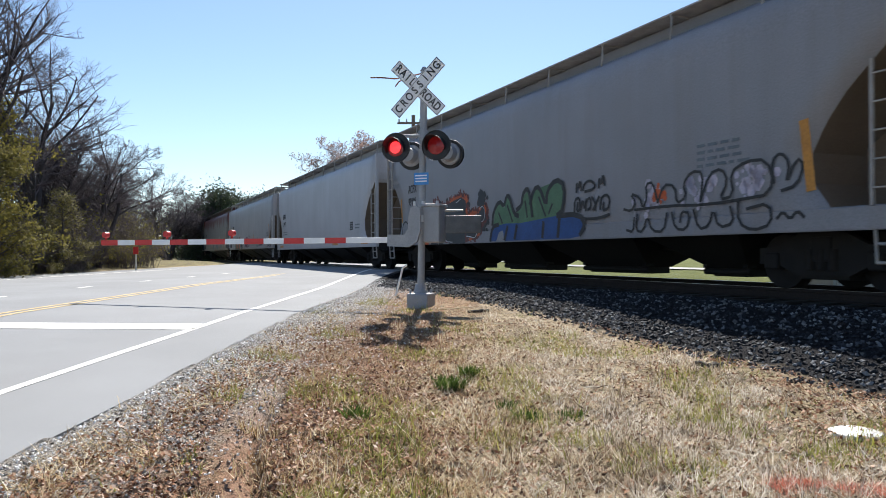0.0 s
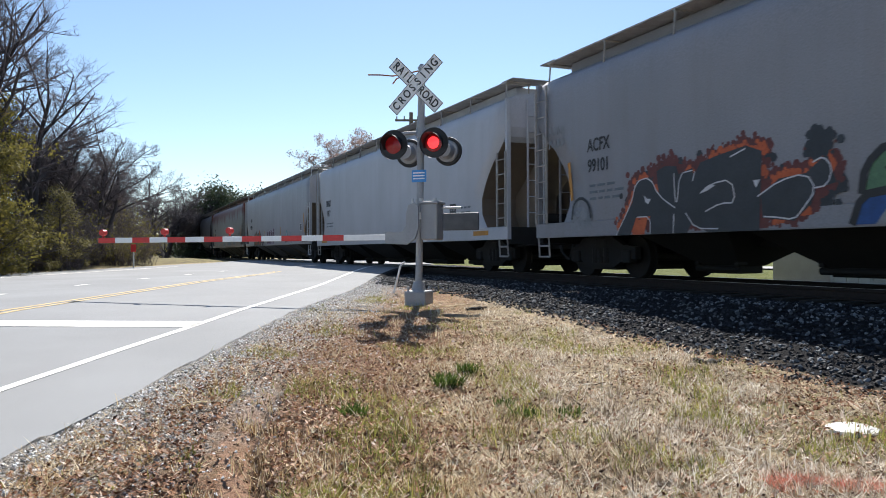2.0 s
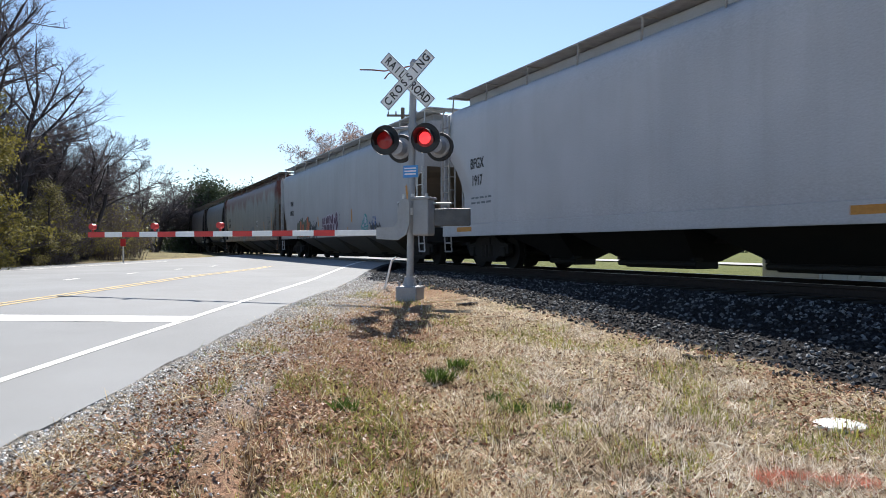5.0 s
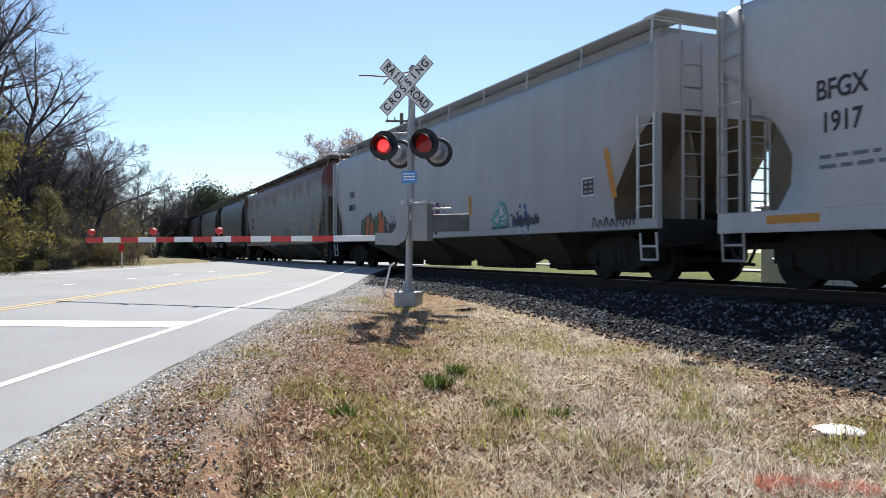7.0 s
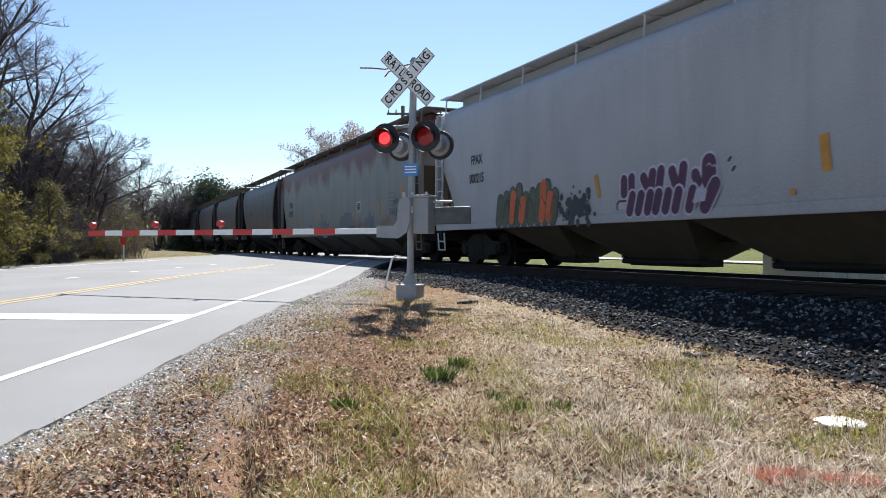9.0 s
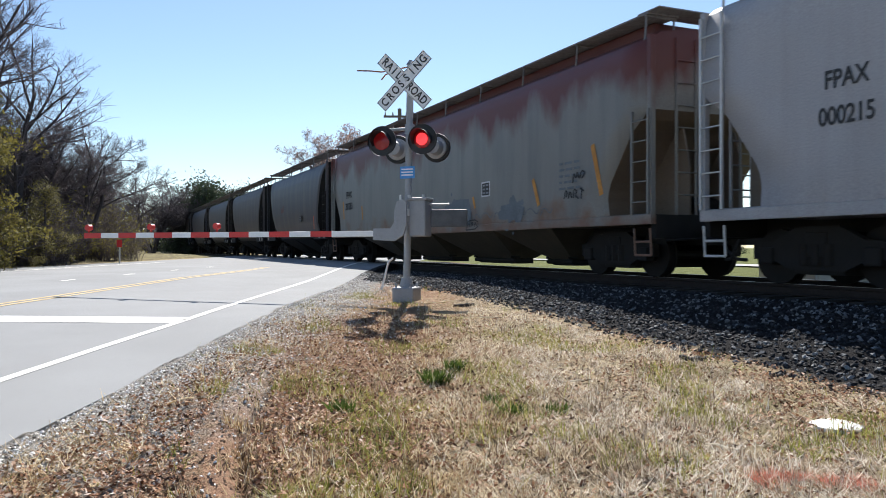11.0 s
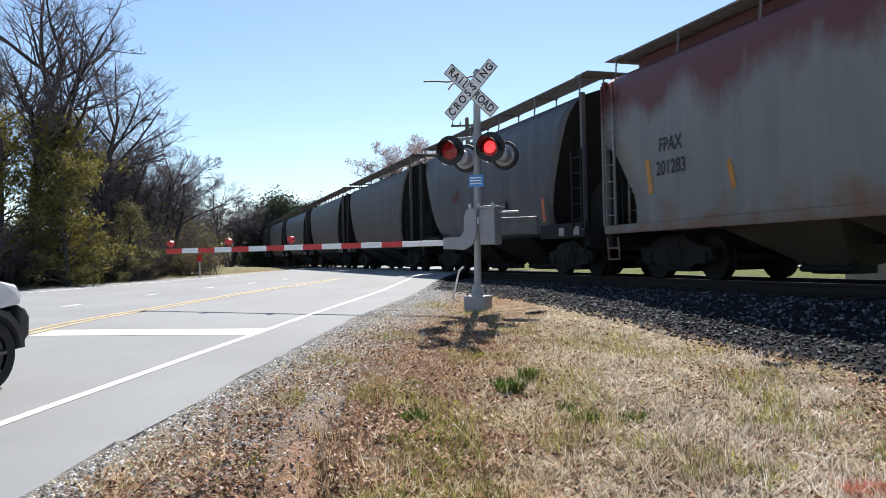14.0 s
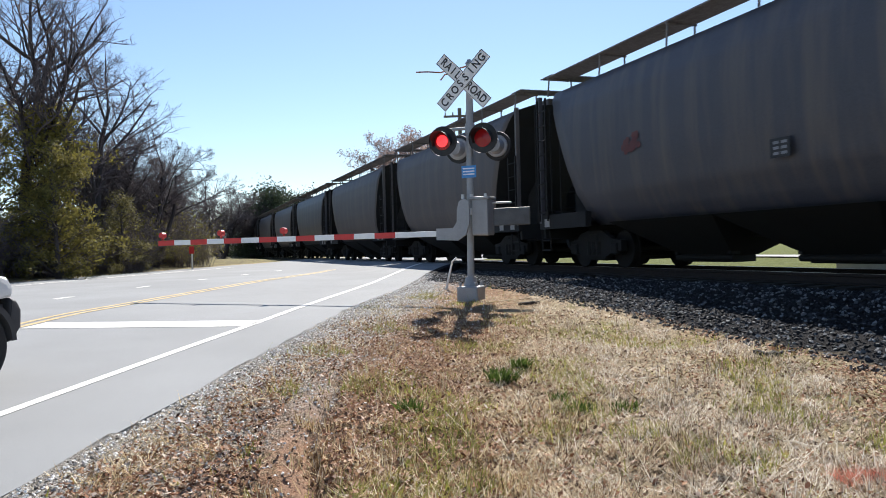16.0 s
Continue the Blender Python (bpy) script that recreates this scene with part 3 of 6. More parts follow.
def hopper(L, sect, cut, body_paint, board, label, bays=4, sill=True, group="freight cars of the train", coaming=0.3, rungs=None, belly=None, grime_or_shade=P_GRIME, lo=0.84):
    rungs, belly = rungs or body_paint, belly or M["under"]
    car = empty("hopper_car", label, "freight car", group)
    part("body", freight_body(L, sect, cut), [body_paint, grime_or_shade], car)
    if sill:
        for s in (-1, 1):
            bm = prism(B(), [(s * 1.6, lo), (s * 1.606, lo + 0.03), (s * 1.606, 1.14), (s * 1.56, 1.16), (s * 1.5, 1.16), (s * 1.5, lo)], "x", 0.0, L)
            part("side_sill", bm, body_paint, car)
    else:
        for s in (-1, 1):
            for x0, x1 in ((0.0, 2.3), (L - 2.3, L)):
                # sill ends in underframe black, shade of the recess put into the colour
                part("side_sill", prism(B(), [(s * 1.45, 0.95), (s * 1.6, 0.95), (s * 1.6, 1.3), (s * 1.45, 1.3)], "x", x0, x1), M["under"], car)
        for x in (0.4, 1.15, L - 0.4):
            part("flag_plate", box(B(), x - 0.13, 1.6, 1.0, x + 0.13, 1.608, 1.2), M["tan"], car, "pale square plate on the sill")
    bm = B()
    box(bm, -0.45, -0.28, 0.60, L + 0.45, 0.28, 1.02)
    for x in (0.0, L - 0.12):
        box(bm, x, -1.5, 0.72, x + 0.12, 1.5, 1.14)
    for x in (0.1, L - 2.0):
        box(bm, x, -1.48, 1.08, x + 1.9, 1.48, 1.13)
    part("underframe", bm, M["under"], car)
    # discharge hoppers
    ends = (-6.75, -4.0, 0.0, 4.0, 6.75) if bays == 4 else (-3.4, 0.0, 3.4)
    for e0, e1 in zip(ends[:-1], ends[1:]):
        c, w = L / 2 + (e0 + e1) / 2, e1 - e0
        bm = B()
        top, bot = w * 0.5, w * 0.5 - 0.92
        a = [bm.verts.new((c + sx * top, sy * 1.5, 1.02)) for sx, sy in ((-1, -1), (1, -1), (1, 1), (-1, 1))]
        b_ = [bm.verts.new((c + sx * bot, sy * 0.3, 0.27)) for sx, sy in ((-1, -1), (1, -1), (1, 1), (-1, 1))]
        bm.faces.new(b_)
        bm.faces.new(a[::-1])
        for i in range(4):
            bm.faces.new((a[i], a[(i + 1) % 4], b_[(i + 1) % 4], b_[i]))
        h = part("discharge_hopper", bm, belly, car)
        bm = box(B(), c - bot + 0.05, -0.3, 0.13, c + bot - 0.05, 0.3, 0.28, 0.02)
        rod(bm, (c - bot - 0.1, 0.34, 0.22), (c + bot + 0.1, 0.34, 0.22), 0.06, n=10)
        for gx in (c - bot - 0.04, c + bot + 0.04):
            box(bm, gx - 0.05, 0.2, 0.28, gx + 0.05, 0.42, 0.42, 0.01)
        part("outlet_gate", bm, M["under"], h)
    for x in (1.75, L - 1.75):
        truck(car, x)
    # couplers, brake pipe
    for x, s in ((-0.45, -1), (L + 0.45, 1)):
        bm = box(B(), x, -0.1, 0.74, x + s * 0.3, 0.1, 0.98, 0.03)
        box(bm, x + s * 0.25, -0.16, 0.70, x + s * 0.42, 0.14, 1.0, 0.04)
        part("coupler", bm, M["under"], car)
        bm = B()
        hose = [(x - s * 0.1, 0.36, 0.78), (x + s * 0.06, 0.36, 0.5), (x + s * 0.2, 0.3, 0.36), (x + s * 0.4, 0.24, 0.34)]
        for p, q in zip(hose[:-1], hose[1:]):
            rod(bm, p, q, 0.03, n=8)
        part("brake_hose", bm, M["rubber"], car)
        part("uncoupling_lever", rod(B(), (x - s * 0.3, -1.4, 0.8), (x - s * 0.3, 1.4, 0.68), 0.02, n=6), M["under"], car)
    # end posts, ladders, grab irons and steps at each end
    for x, s in ((0.0, 1), (L, -1)):
        for sy in (-1, 1):
            bm = box(B(), x, sy * 1.5, 1.1, x + s * 0.11, sy * 1.605, 4.3, 0.012)
            part("corner_post", bm, body_paint, car)
            lx = sorted((x + s * 0.05, x + s * 0.5))
            ladder(car, lx[0], lx[1], 1.15, 4.2 if s < 0 else 3.0, sy * 1.63, 0.36, rungs)
            bm = B()
            for dx in (0.06, 0.5):
                rod(bm, (x + s * dx, sy * 1.55, 0.42), (x + s * dx, sy * 1.58, 0.9), 0.022, n=6)
            for z in (0.42, 0.66):
                rod(bm, (x + s * 0.06, sy * 1.56, z), (x + s * 0.5, sy * 1.56, z), 0.022, n=6)
            part("step", bm, rungs, car)
        for y in (-0.62, 0.62):
            web = [(x + s * 0.12, 1.12), (x + s * 0.12, 2.0), (x + s * 0.3, 2.75), (x + s * 1.35, 2.0), (x + s * 1.4, 1.12)]
            part("end_web", prism(B(), web, "y", y - 0.02, y + 0.02), grime_or_shade, car)
        bm = B()
        for y in (-0.95, -0.5, 0.55, 1.0):
            rod(bm, (x + s * 0.05, y, 1.1), (x + s * 0.05, y, 4.3), 0.03, n=6)
        for z in np.arange(1.5, 4.3, 0.4):
            rod(bm, (x + s * 0.03, -0.95, z), (x + s * 0.03, -0.5, z), 0.014, n=6)
            rod(bm, (x + s * 0.03, 0.55, z), (x + s * 0.03, 1.0, z), 0.014, n=6)
        part("end_ladder", bm, grime_or_shade if cut == "slanted" else body_paint, car)
        part("brake_cylinder", rod(B(), (x + s * 0.55, 0.3, 1.35), (x + s * 0.75, -0.5, 1.35), 0.17, n=14), M["under"], car)
    # running boards, hatches
    for sy in (-1, 1):
        bm = box(B(), 0.25, sy * 0.78, 4.735, L - 0.25, sy * 1.46, 4.765)
        b = part("running_board", bm, board, car)
        for x in np.linspace(0.35, L - 0.35, int(L / 1.9)):
            bm = B()
            rod(bm, (x, sy * 1.42, 4.74), (x, sy * 1.46, 4.27), 0.022, n=6)
            box(bm, x - 0.025, sy * 0.76, 4.70, x + 0.025, sy * 1.46, 4.735)
            rod(bm, (x, sy * 0.8, 4.72), (x, sy * 0.8, 4.42), 0.022, n=6)
            part("bracket", bm, board, b)
    for x in (0.25, L - 0.25):
        part("cross_board", box(B(), x - 0.3, -1.46, 4.767, x + 0.3, 1.46, 4.79), board, car)
    part("hatch", box(B(), 0.6, -coaming, 4.36, L - 0.6, coaming, 4.72, 0.04), body_paint, car)
    return car


def plate(x, z, w, h, y=1.605):
    return box(B(), x - w / 2, y - 0.004, z - h / 2, x + w / 2, y + 0.004, z + h / 2)


def stroke(bm, pts, w, y=1.612):
    """A sprayed line along points (x, z) of the car's side."""
    pts = [Vector(p) for p in pts]
    rows = []
    for i, p in enumerate(pts):
        d = (pts[min(i + 1, len(pts) - 1)] - pts[max(i - 1, 0)]).normalized()
        n = Vector((-d.y, d.x)) * w / 2
        rows.append((bm.verts.new((p.x + n.x, y, p.y + n.y)), bm.verts.new((p.x - n.x, y, p.y - n.y))))
    for r0, r1 in zip(rows[:-1], rows[1:]):
        bm.faces.new((r0[0], r0[1], r1[1], r1[0]))
    return bm


P_BELLY = paint("hopper_belly", (0.10, 0.085, 0.065), amount=0.6)
white_a = hopper(19.5, "flow", "curved", P_WHITE, M["tan"], "weathered white covered hopper car covered with graffiti", coaming=1.05, rungs=M["tan"])
white_b = hopper(19.42, "flow", "curved", P_WHITE2, M["tan"], "clean white covered hopper car with black lettering", coaming=1.05, rungs=M["tan"])
white_d = hopper(20.65, "flow", "angled", P_WHITE3, M["galv"], "white covered hopper car with purple graffiti", rungs=M["galv"], coaming=1.05, belly=P_BELLY, lo=0.97)
beige_e = hopper(20.5, "flow", "angled", P_BEIGE, M["roof"], "beige covered hopper car rusting below the roof", coaming=1.05, belly=P_BELLY, lo=0.97)
# grey cars: recess shade at the slanted ends painted black, ladders near-black
grey_f = hopper(13.0, "round", "slanted", P_GREY, M["roof"], "dark grey round-sided covered hopper car", bays=2, sill=False, grime_or_shade=M["under"], rungs=M["wheel"])
grey_g = hopper(12.9, "round", "slanted", P_GREY2, M["roof"], "grimy brownish grey round-sided covered hopper car", bays=2, sill=False, grime_or_shade=M["under"], rungs=M["wheel"])
TRAIN = [(white_a, 6.3), (white_b, 27.2), (white_d, 48.05), (beige_e, 69.9), (grey_f, 91.3), (grey_g, 105.6)]
lead = copy_thing(white_b, Matrix())
TRAIN.append((lead, 6.3 - 20.8))
for k in range(13):
    TRAIN.append((copy_thing(grey_f if k % 3 == 1 else grey_g, Matrix()), 119.8 + 14.2 * k))


def train_run(t):
    return 5.28 * t + 0.0085 * t * t


# ---- crossing signal ----
MAST = Vector((-0.39, 13.45, 0.56))
sig_m = Matrix.Translation(MAST) @ Matrix.Rotation(radians(-20), 4, "Z")


def ring(bm, m, r0, r1, d0, d1, n=28):
    """A dished disc: from radius r0 at depth d0 to r1 at d1, along its -y."""
    rows = []
    for r, d in ((r0, d0), (r1, d1)):
        rows.append([bm.verts.new(m @ Vector((r * math.cos(2 * math.pi * i / n), -d, r * math.sin(2 * math.pi * i / n)))) for i in range(n)])
    for i in range(n):
        bm.faces.new((rows[0][i], rows[0][(i + 1) % n], rows[1][(i + 1) % n], rows[1][i]))
    return bm


def disc(bm, m, r, d, n=28, bulge=0.0):
    c = bm.verts.new(m @ Vector((0, -d - bulge, 0)))
    v = [bm.verts.new(m @ Vector((r * math.cos(2 * math.pi * i / n), -d, r * math.sin(2 * math.pi * i / n)))) for i in range(n)]
    for i in range(n):
        bm.faces.new((c, v[i], v[(i + 1) % n]))
    return bm


ELEMENTS = []


def crossing_signal():
    g = empty("crossing_signal", "silver railroad crossing signal mast with crossbuck and red lamps", "crossing signal", m=sig_m)
    bm = box(B(), -0.2, -0.2, -0.3, 0.2, 0.2, 0.26, 0.03)
    part("foundation", bm, M["silver"], g, "grey cast metal base")
    bm = rod(B(), (0, 0, 0.25), (0, 0, 0.42), 0.13, 0.09, n=16)
    for dx, dy in ((-.14, -.14), (.14, -.14), (-.14, .14), (.14, .14)):
        rod(bm, (dx, dy, 0.25), (dx, dy, 0.33), 0.02, n=6)
    part("mast_base", bm, M["silver"], g)
    bm = rod(B(), (0, 0, 0.3), (0.075, 0, 4.15), 0.062, n=20)
    rod(bm, (0.075, 0, 4.15), (0.076, 0, 4.22), 0.075, 0.03, n=16)
    part("mast", bm, M["silver"], g)
    cb = part("crossbuck", rod(B(), (0.06, -0.02, 3.84), (0.0, -0.10, 3.84), 0.05, n=10), M["galv"], g)
    for ang, text in ((45, ("CROSSING",)), (-45, ("RAIL", "ROAD"))):
        m = Matrix.Translation((0, -0.115 if ang > 0 else -0.105, 3.84)) @ Matrix.Rotation(radians(-ang), 4, "Y")
        bm = box(B(), -0.61, -0.004, -0.115, 0.61, 0.004, 0.115)
        bmesh.ops.transform(bm, matrix=m, verts=bm.verts[:])
        blade = part("blade", bm, M["white"], cb, "white board with black letters")
        bm = B()
        for z in (-0.105, 0.105):
            box(bm, -0.6, -0.0062, z - 0.004, 0.6, -0.0045, z + 0.004)
        for x in (-0.6, 0.6):
            box(bm, x - 0.004, -0.0062, -0.105, x + 0.004, -0.0045, 0.105)
        bmesh.ops.transform(bm, matrix=m, verts=bm.verts[:])
        part("border", bm, M["black"], blade)
        face = m @ Matrix.Translation((0, -0.006, 0)) @ Matrix.Rotation(radians(90), 4, "X")
        n = len(text[0])
        if len(text) == 1:
            for i, ch in enumerate(text[0]):
                words("letter", ch, 0.2, face @ Matrix.Translation(((i - 3.5) * 0.143, 0, 0)), M["black"], blade, squeeze=0.8, bold=0.004)
        else:
            for k, wd in enumerate(text):
                for i, ch in enumerate(wd):
                    words("letter", ch, 0.2, face @ Matrix.Translation(((-0.5 + i * 0.118) if k == 0 else (0.145 + i * 0.118), 0, 0)), M["black"], blade, squeeze=0.8, bold=0.004)
    # lamp arm and four lamps
    bm = rod(B(), (-0.42, -0.02, 3.02), (0.42, -0.02, 3.02), 0.03, n=10)
    rod(bm, (0.055, 0, 2.93), (0.058, 0, 3.1), 0.085, n=16)
    part("lamp_arm", bm, M["silver"], g)
    for x in (-0.375, 0.375):
        for s, y0 in ((1, -0.20), (-1, 0.50)):
            face = Matrix.Translation((x, y0, 2.8 if s > 0 else 2.74)) @ Matrix.Rotation(0 if s > 0 else math.pi, 4, "Z")
            bm = disc(B(), face, 0.255, 0.0)
            ring(bm, face, 0.255, 0.262, -0.02, 0.03)
            lamp = part("flasher_lamp", bm, M["black"], g, "round black backing disc with a hooded red lamp")
            bm = ring(B(), face, 0.16, 0.12, -0.01, -0.2)
            disc(bm, face, 0.12, -0.2)
            ring(bm, face, 0.2, 0.19, -0.006, -0.03)
            ring(bm, face, 0.19, 0.15, -0.03, -0.05)
            part("housing", bm, M["silver"], lamp)
            bm = B()
            n = 24
            rows = []
            for i in range(n + 1):
                an = radians(-25 + 230 * i / n)
                ln = 0.26 * (0.35 + 0.65 * max(0, math.sin(an)) ** 0.6)
                rows.append((bm.verts.new(face @ Vector((0.165 * math.cos(an), -0.0, 0.165 * math.sin(an)))), bm.verts.new(face @ Vector((0.175 * math.cos(an), -ln, 0.175 * math.sin(an) - 0.02)))))
            for r0, r1 in zip(rows[:-1], rows[1:]):
                bm.faces.new((r0[0], r1[0], r1[1], r0[1]))
            part("hood", bm, M["black"], lamp)
            part("lens", disc(B(), face, 0.155, 0.02, bulge=0.03), M["lamp_dim"], lamp, "red glass lens")
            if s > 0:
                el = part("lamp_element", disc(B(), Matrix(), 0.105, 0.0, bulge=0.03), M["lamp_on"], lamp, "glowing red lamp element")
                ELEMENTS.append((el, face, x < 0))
            rodm = rod(B(), (x, -0.02, 3.0), (x, y0 + s * 0.1, 2.85), 0.025, n=8)
            part("bracket", rodm, M["silver"], lamp)
    bm = box(B(), -0.09, -0.08, 2.15, 0.18, -0.072, 2.36, 0.0)
    s = part("information_plate", bm, M["blue"], g, "small blue notice plate")
    bm = B()
    for z in (2.31, 2.26, 2.21):
        box(bm, -0.065, -0.0835, z - 0.011, 0.15, -0.0815, z + 0.011)
    part("print_bar", bm, M["white"], s)
    # gate mechanism
    bm = box(B(), 0.1, -0.15, 1.14, 0.40, 0.2, 1.78, 0.03)
    box(bm, 0.06, -0.17, 1.76, 0.43, 0.22, 1.81, 0.015)
    part("gate_mechanism", bm, M["silver"], g, "grey gate motor box")
    part("clamp", box(B(), -0.1, -0.1, 1.5, 0.1, 0.1, 1.62, 0.01), M["galv"], g)
    for x in (0.1, 0.36, -0.06):
        part("bolt", rod(B(), (x, -0.13, 1.78), (x, -0.13, 1.86), 0.03, n=8), M["galv"], g)
    part("shaft", rod(B(), (0.4, 0.1, 1.7), (0.75, 0.1, 1.7), 0.018, n=8), M["galv"], g)
    out = [(-0.52, 1.08), (-0.12, 1.06), (0.04, 1.16), (0.1, 1.35), (0.1, 1.72), (0.02, 1.78), (-0.08, 1.74), (-0.12, 1.6), (-0.13, 1.38), (-0.2, 1.28), (-0.52, 1.28)]
    part("gate_support", prism(B(), out, "y", -0.27, -0.22), M["silver"], g, "cast metal bracket of the gate")
    part("counterweight", box(B(), 0.46, -0.05, 1.30, 1.12, 0.0, 1.60, 0.02), M["dull_steel"], g, "flat metal counterweight plate")
    arm = part("gate_arm", box(B(), -6.84, -0.262, 1.14, -0.5, -0.228, 1.24, 0.008), M["white"], g, "lowered white and red barrier arm")
    for k in range(7):
        c = -(1.54 + 0.852 * k)
        part("stripe", box(B(), c - 0.21, -0.2655, 1.1385, c + 0.21, -0.2245, 1.2415), M["red"], arm, "red reflective stripe")
    for sx in (3.74, 5.24, 6.76):
        bm = rod(B(), (-sx, -0.24, 1.25), (-sx, -0.24, 1.31), 0.02, n=8)
        rod(bm, (-sx, -0.29, 1.35), (-sx, -0.19, 1.35), 0.06, n=16)
        part("arm_lamp", bm, M["red"], arm, "small red lamp on the arm")
    return g


signal = crossing_signal()


# ---- trees ----
def grow(rng, verts, faces, p, d, length, r, level, levels, bend, up, kids, tips, fine=None):
    """One limb as a tapered bent tube, then its side limbs."""
    n = 5 if level == 0 else (4 if level < levels else 2)
    sides = 7 if level == 0 else (4 if level < 2 else 3)
    pts, dirs = [p.copy()], [d.copy()]
    for i in range(n):
        d = (d + Vector((rng.uniform(-1, 1), rng.uniform(-1, 1), rng.uniform(-1, 1))) * bend + Vector((0, 0, up))).normalized()
        p = p + d * (length / n)
        pts.append(p.copy())
        dirs.append(d.copy())
    end = 0.35 if level < levels else 0.5
    prev = None
    for i, (c, e) in enumerate(zip(pts, dirs)):
        rad = r * (1 - (1 - end) * i / n)
        if level == 0 and i == 0:
            rad *= 1.5
        x = e.orthogonal().normalized()
        y = e.cross(x)
        base = len(verts)
        for k in range(sides):
            a = 2 * math.pi * k / sides
            verts.append(c + (x * math.cos(a) + y * math.sin(a)) * rad)
        if prev is not None:
            for k in range(sides):
                faces.append((prev + k, prev + (k + 1) % sides, base + (k + 1) % sides, base + k))
        prev = base
    if level >= levels:
        tips.append(pts[-1])
        return
    for i in range(kids[level]):
        f = (0.3 if level == 0 else 0.2) + (0.7 if level == 0 else 0.8) * (i + rng.random()) / kids[level]
        k = min(n - 1, int(f * n))
        c = pts[k].lerp(pts[k + 1], f * n - k)
        e = dirs[k]
        side = Vector((rng.uniform(-1, 1), rng.uniform(-1, 1), rng.uniform(-0.3, 0.6))).normalized()
        nd = (e * rng.uniform(0.35, 0.8) + side * 0.9).normalized()
        nl = length * (0.62 if level == 0 else 0.58) * (1.15 - 0.55 * f) * rng.uniform(0.7, 1.2)
        into = fine if fine and level >= 1 else (verts, faces)
        grow(rng, *into, c, nd, nl, max(0.008, r * (0.6 if level == 0 else 0.52) * (1.1 - 0.6 * f)), level + 1, levels, bend, up, kids, tips, fine)


def mesh_obj(name, verts, faces, material, parent=None, label="", smooth=True):
    me = bpy.data.meshes.new(name)
    me.from_pydata([tuple(v) for v in verts], [], faces)
    me.materials.append(material)
    if smooth:
        me.polygons.foreach_set("use_smooth", [True] * len(faces))
    ob = new(name, me)
    ob.parent = parent
    return tagged(ob, label)


def leaf_cards(rng, centres, per, spread, size, verts, faces):
    for c in centres:
        for _ in range(per):
            o = c + Vector((rng.gauss(0, spread), rng.gauss(0, spread), rng.gauss(0, spread)))
            a = Vector((rng.uniform(-1, 1), rng.uniform(-1, 1), rng.uniform(-1, 1))).normalized()
            b = a.orthogonal().normalized()
            s = size * rng.uniform(0.6, 1.4)
            i = len(verts)
            verts += [o - a * s, o + b * s * 0.45, o + a * s, o - b * s * 0.45]
            faces.append((i, i + 1, i + 2, i + 3))


def bare_tree(seed, h, r, kids, label, levels=4, bend=0.22, up=0.1, stems=1, buds=0, group="bare trees across the road", trunk_part=0.55):
    rng = random.Random(seed)
    t = empty("tree", label, "tree", group)
    tv, tf, tips, fv, ff = [], [], [], [], []
    for k in range(stems):
        an = 2 * math.pi * k / stems + rng.random()
        lean = 0.0 if stems == 1 else 0.38
        grow(rng, tv, tf, Vector((0.12 * math.cos(an) * (stems > 1), 0.12 * math.sin(an) * (stems > 1), -0.2)), Vector((lean * math.cos(an), lean * math.sin(an), 1)).normalized(), h * trunk_part, r, 0, levels, bend * 0.55, up, kids, tips, (fv, ff))
    mesh_obj("trunk", tv, tf, M["bark"], t, "grey-brown trunk with leafless limbs")
    mesh_obj("crown", fv, ff, M["twig"], t, "fine bare twigs")
    if buds:
        lv, lf = [], []
        leaf_cards(rng, tips, buds, 0.12, 0.07, lv, lf)
        mesh_obj("blossom", lv, lf, M["bud"], t, "pale pink spring buds", False)
    return t


def cedar(seed, h, w, label, mat_="needle", group="evergreens across the road", n=290, loose=1.0):
    rng = random.Random(seed)
    t = empty("evergreen_tree", label, "tree", group)
    tv, tf, tips = [], [], []
    grow(rng, tv, tf, Vector((0, 0, -0.2)), Vector((0, 0, 1)), h * 0.9, 0.13, 0, 0, 0.06, 0.1, (0,), tips)
    mesh_obj("trunk", tv, tf, M["bark"], t)
    cs = []
    bv, bf = [], []
    lobes = [(rng.uniform(0, 6.28), rng.uniform(0.04, 0.95), rng.uniform(0.45, 1.0), rng.uniform(0.14, 0.34) * loose) for _ in range(30)]
    for an, f, k, _ in lobes:      # a bough out to each spray of foliage
        rad = w * k * (1 - f) ** 0.5
        tip = Vector((rad * math.cos(an), rad * math.sin(an), 0.25 + f * h))
        root = Vector((0, 0, max(0.1, tip.z - 0.5 * rad)))
        grow(rng, bv, bf, root, (tip - root).normalized(), (tip - root).length, 0.04, 1, 2, 0.12, 0.0, (0, 6), tips)
    mesh_obj("bough", bv, bf, M["bark"], t)
    for _ in range(n):
        an, f, k, wide = rng.choice(lobes)
        rad = w * k * (1 - f) ** 0.5 * rng.uniform(0.45, 1.05)
        cs.append(Vector((rad * math.cos(an) + rng.gauss(0, wide), rad * math.sin(an) + rng.gauss(0, wide), 0.15 + f * h + rng.gauss(0, wide * 0.8))))
    lv, lf = [], []
    leaf_cards(rng, cs, 30, 0.17 * loose, 0.075 * loose ** 0.7, lv, lf)
    mesh_obj("crown", lv, lf, M[mat_], t, "olive green scaly foliage", False)
    return t


def put(ob, x, y, turn=0.0, size=1.0, drop=0.0):
    ob.matrix_world = Matrix.Translation((x, y, land_z(x, y) - drop)) @ Matrix.Rotation(turn, 4, "Z") @ Matrix.Diagonal((size, size, size, 1))
    return ob


def again(ob, x, y, turn, size=1.0):
    c = copy_thing(ob, Matrix())
    return put(c, x, y, turn, size)


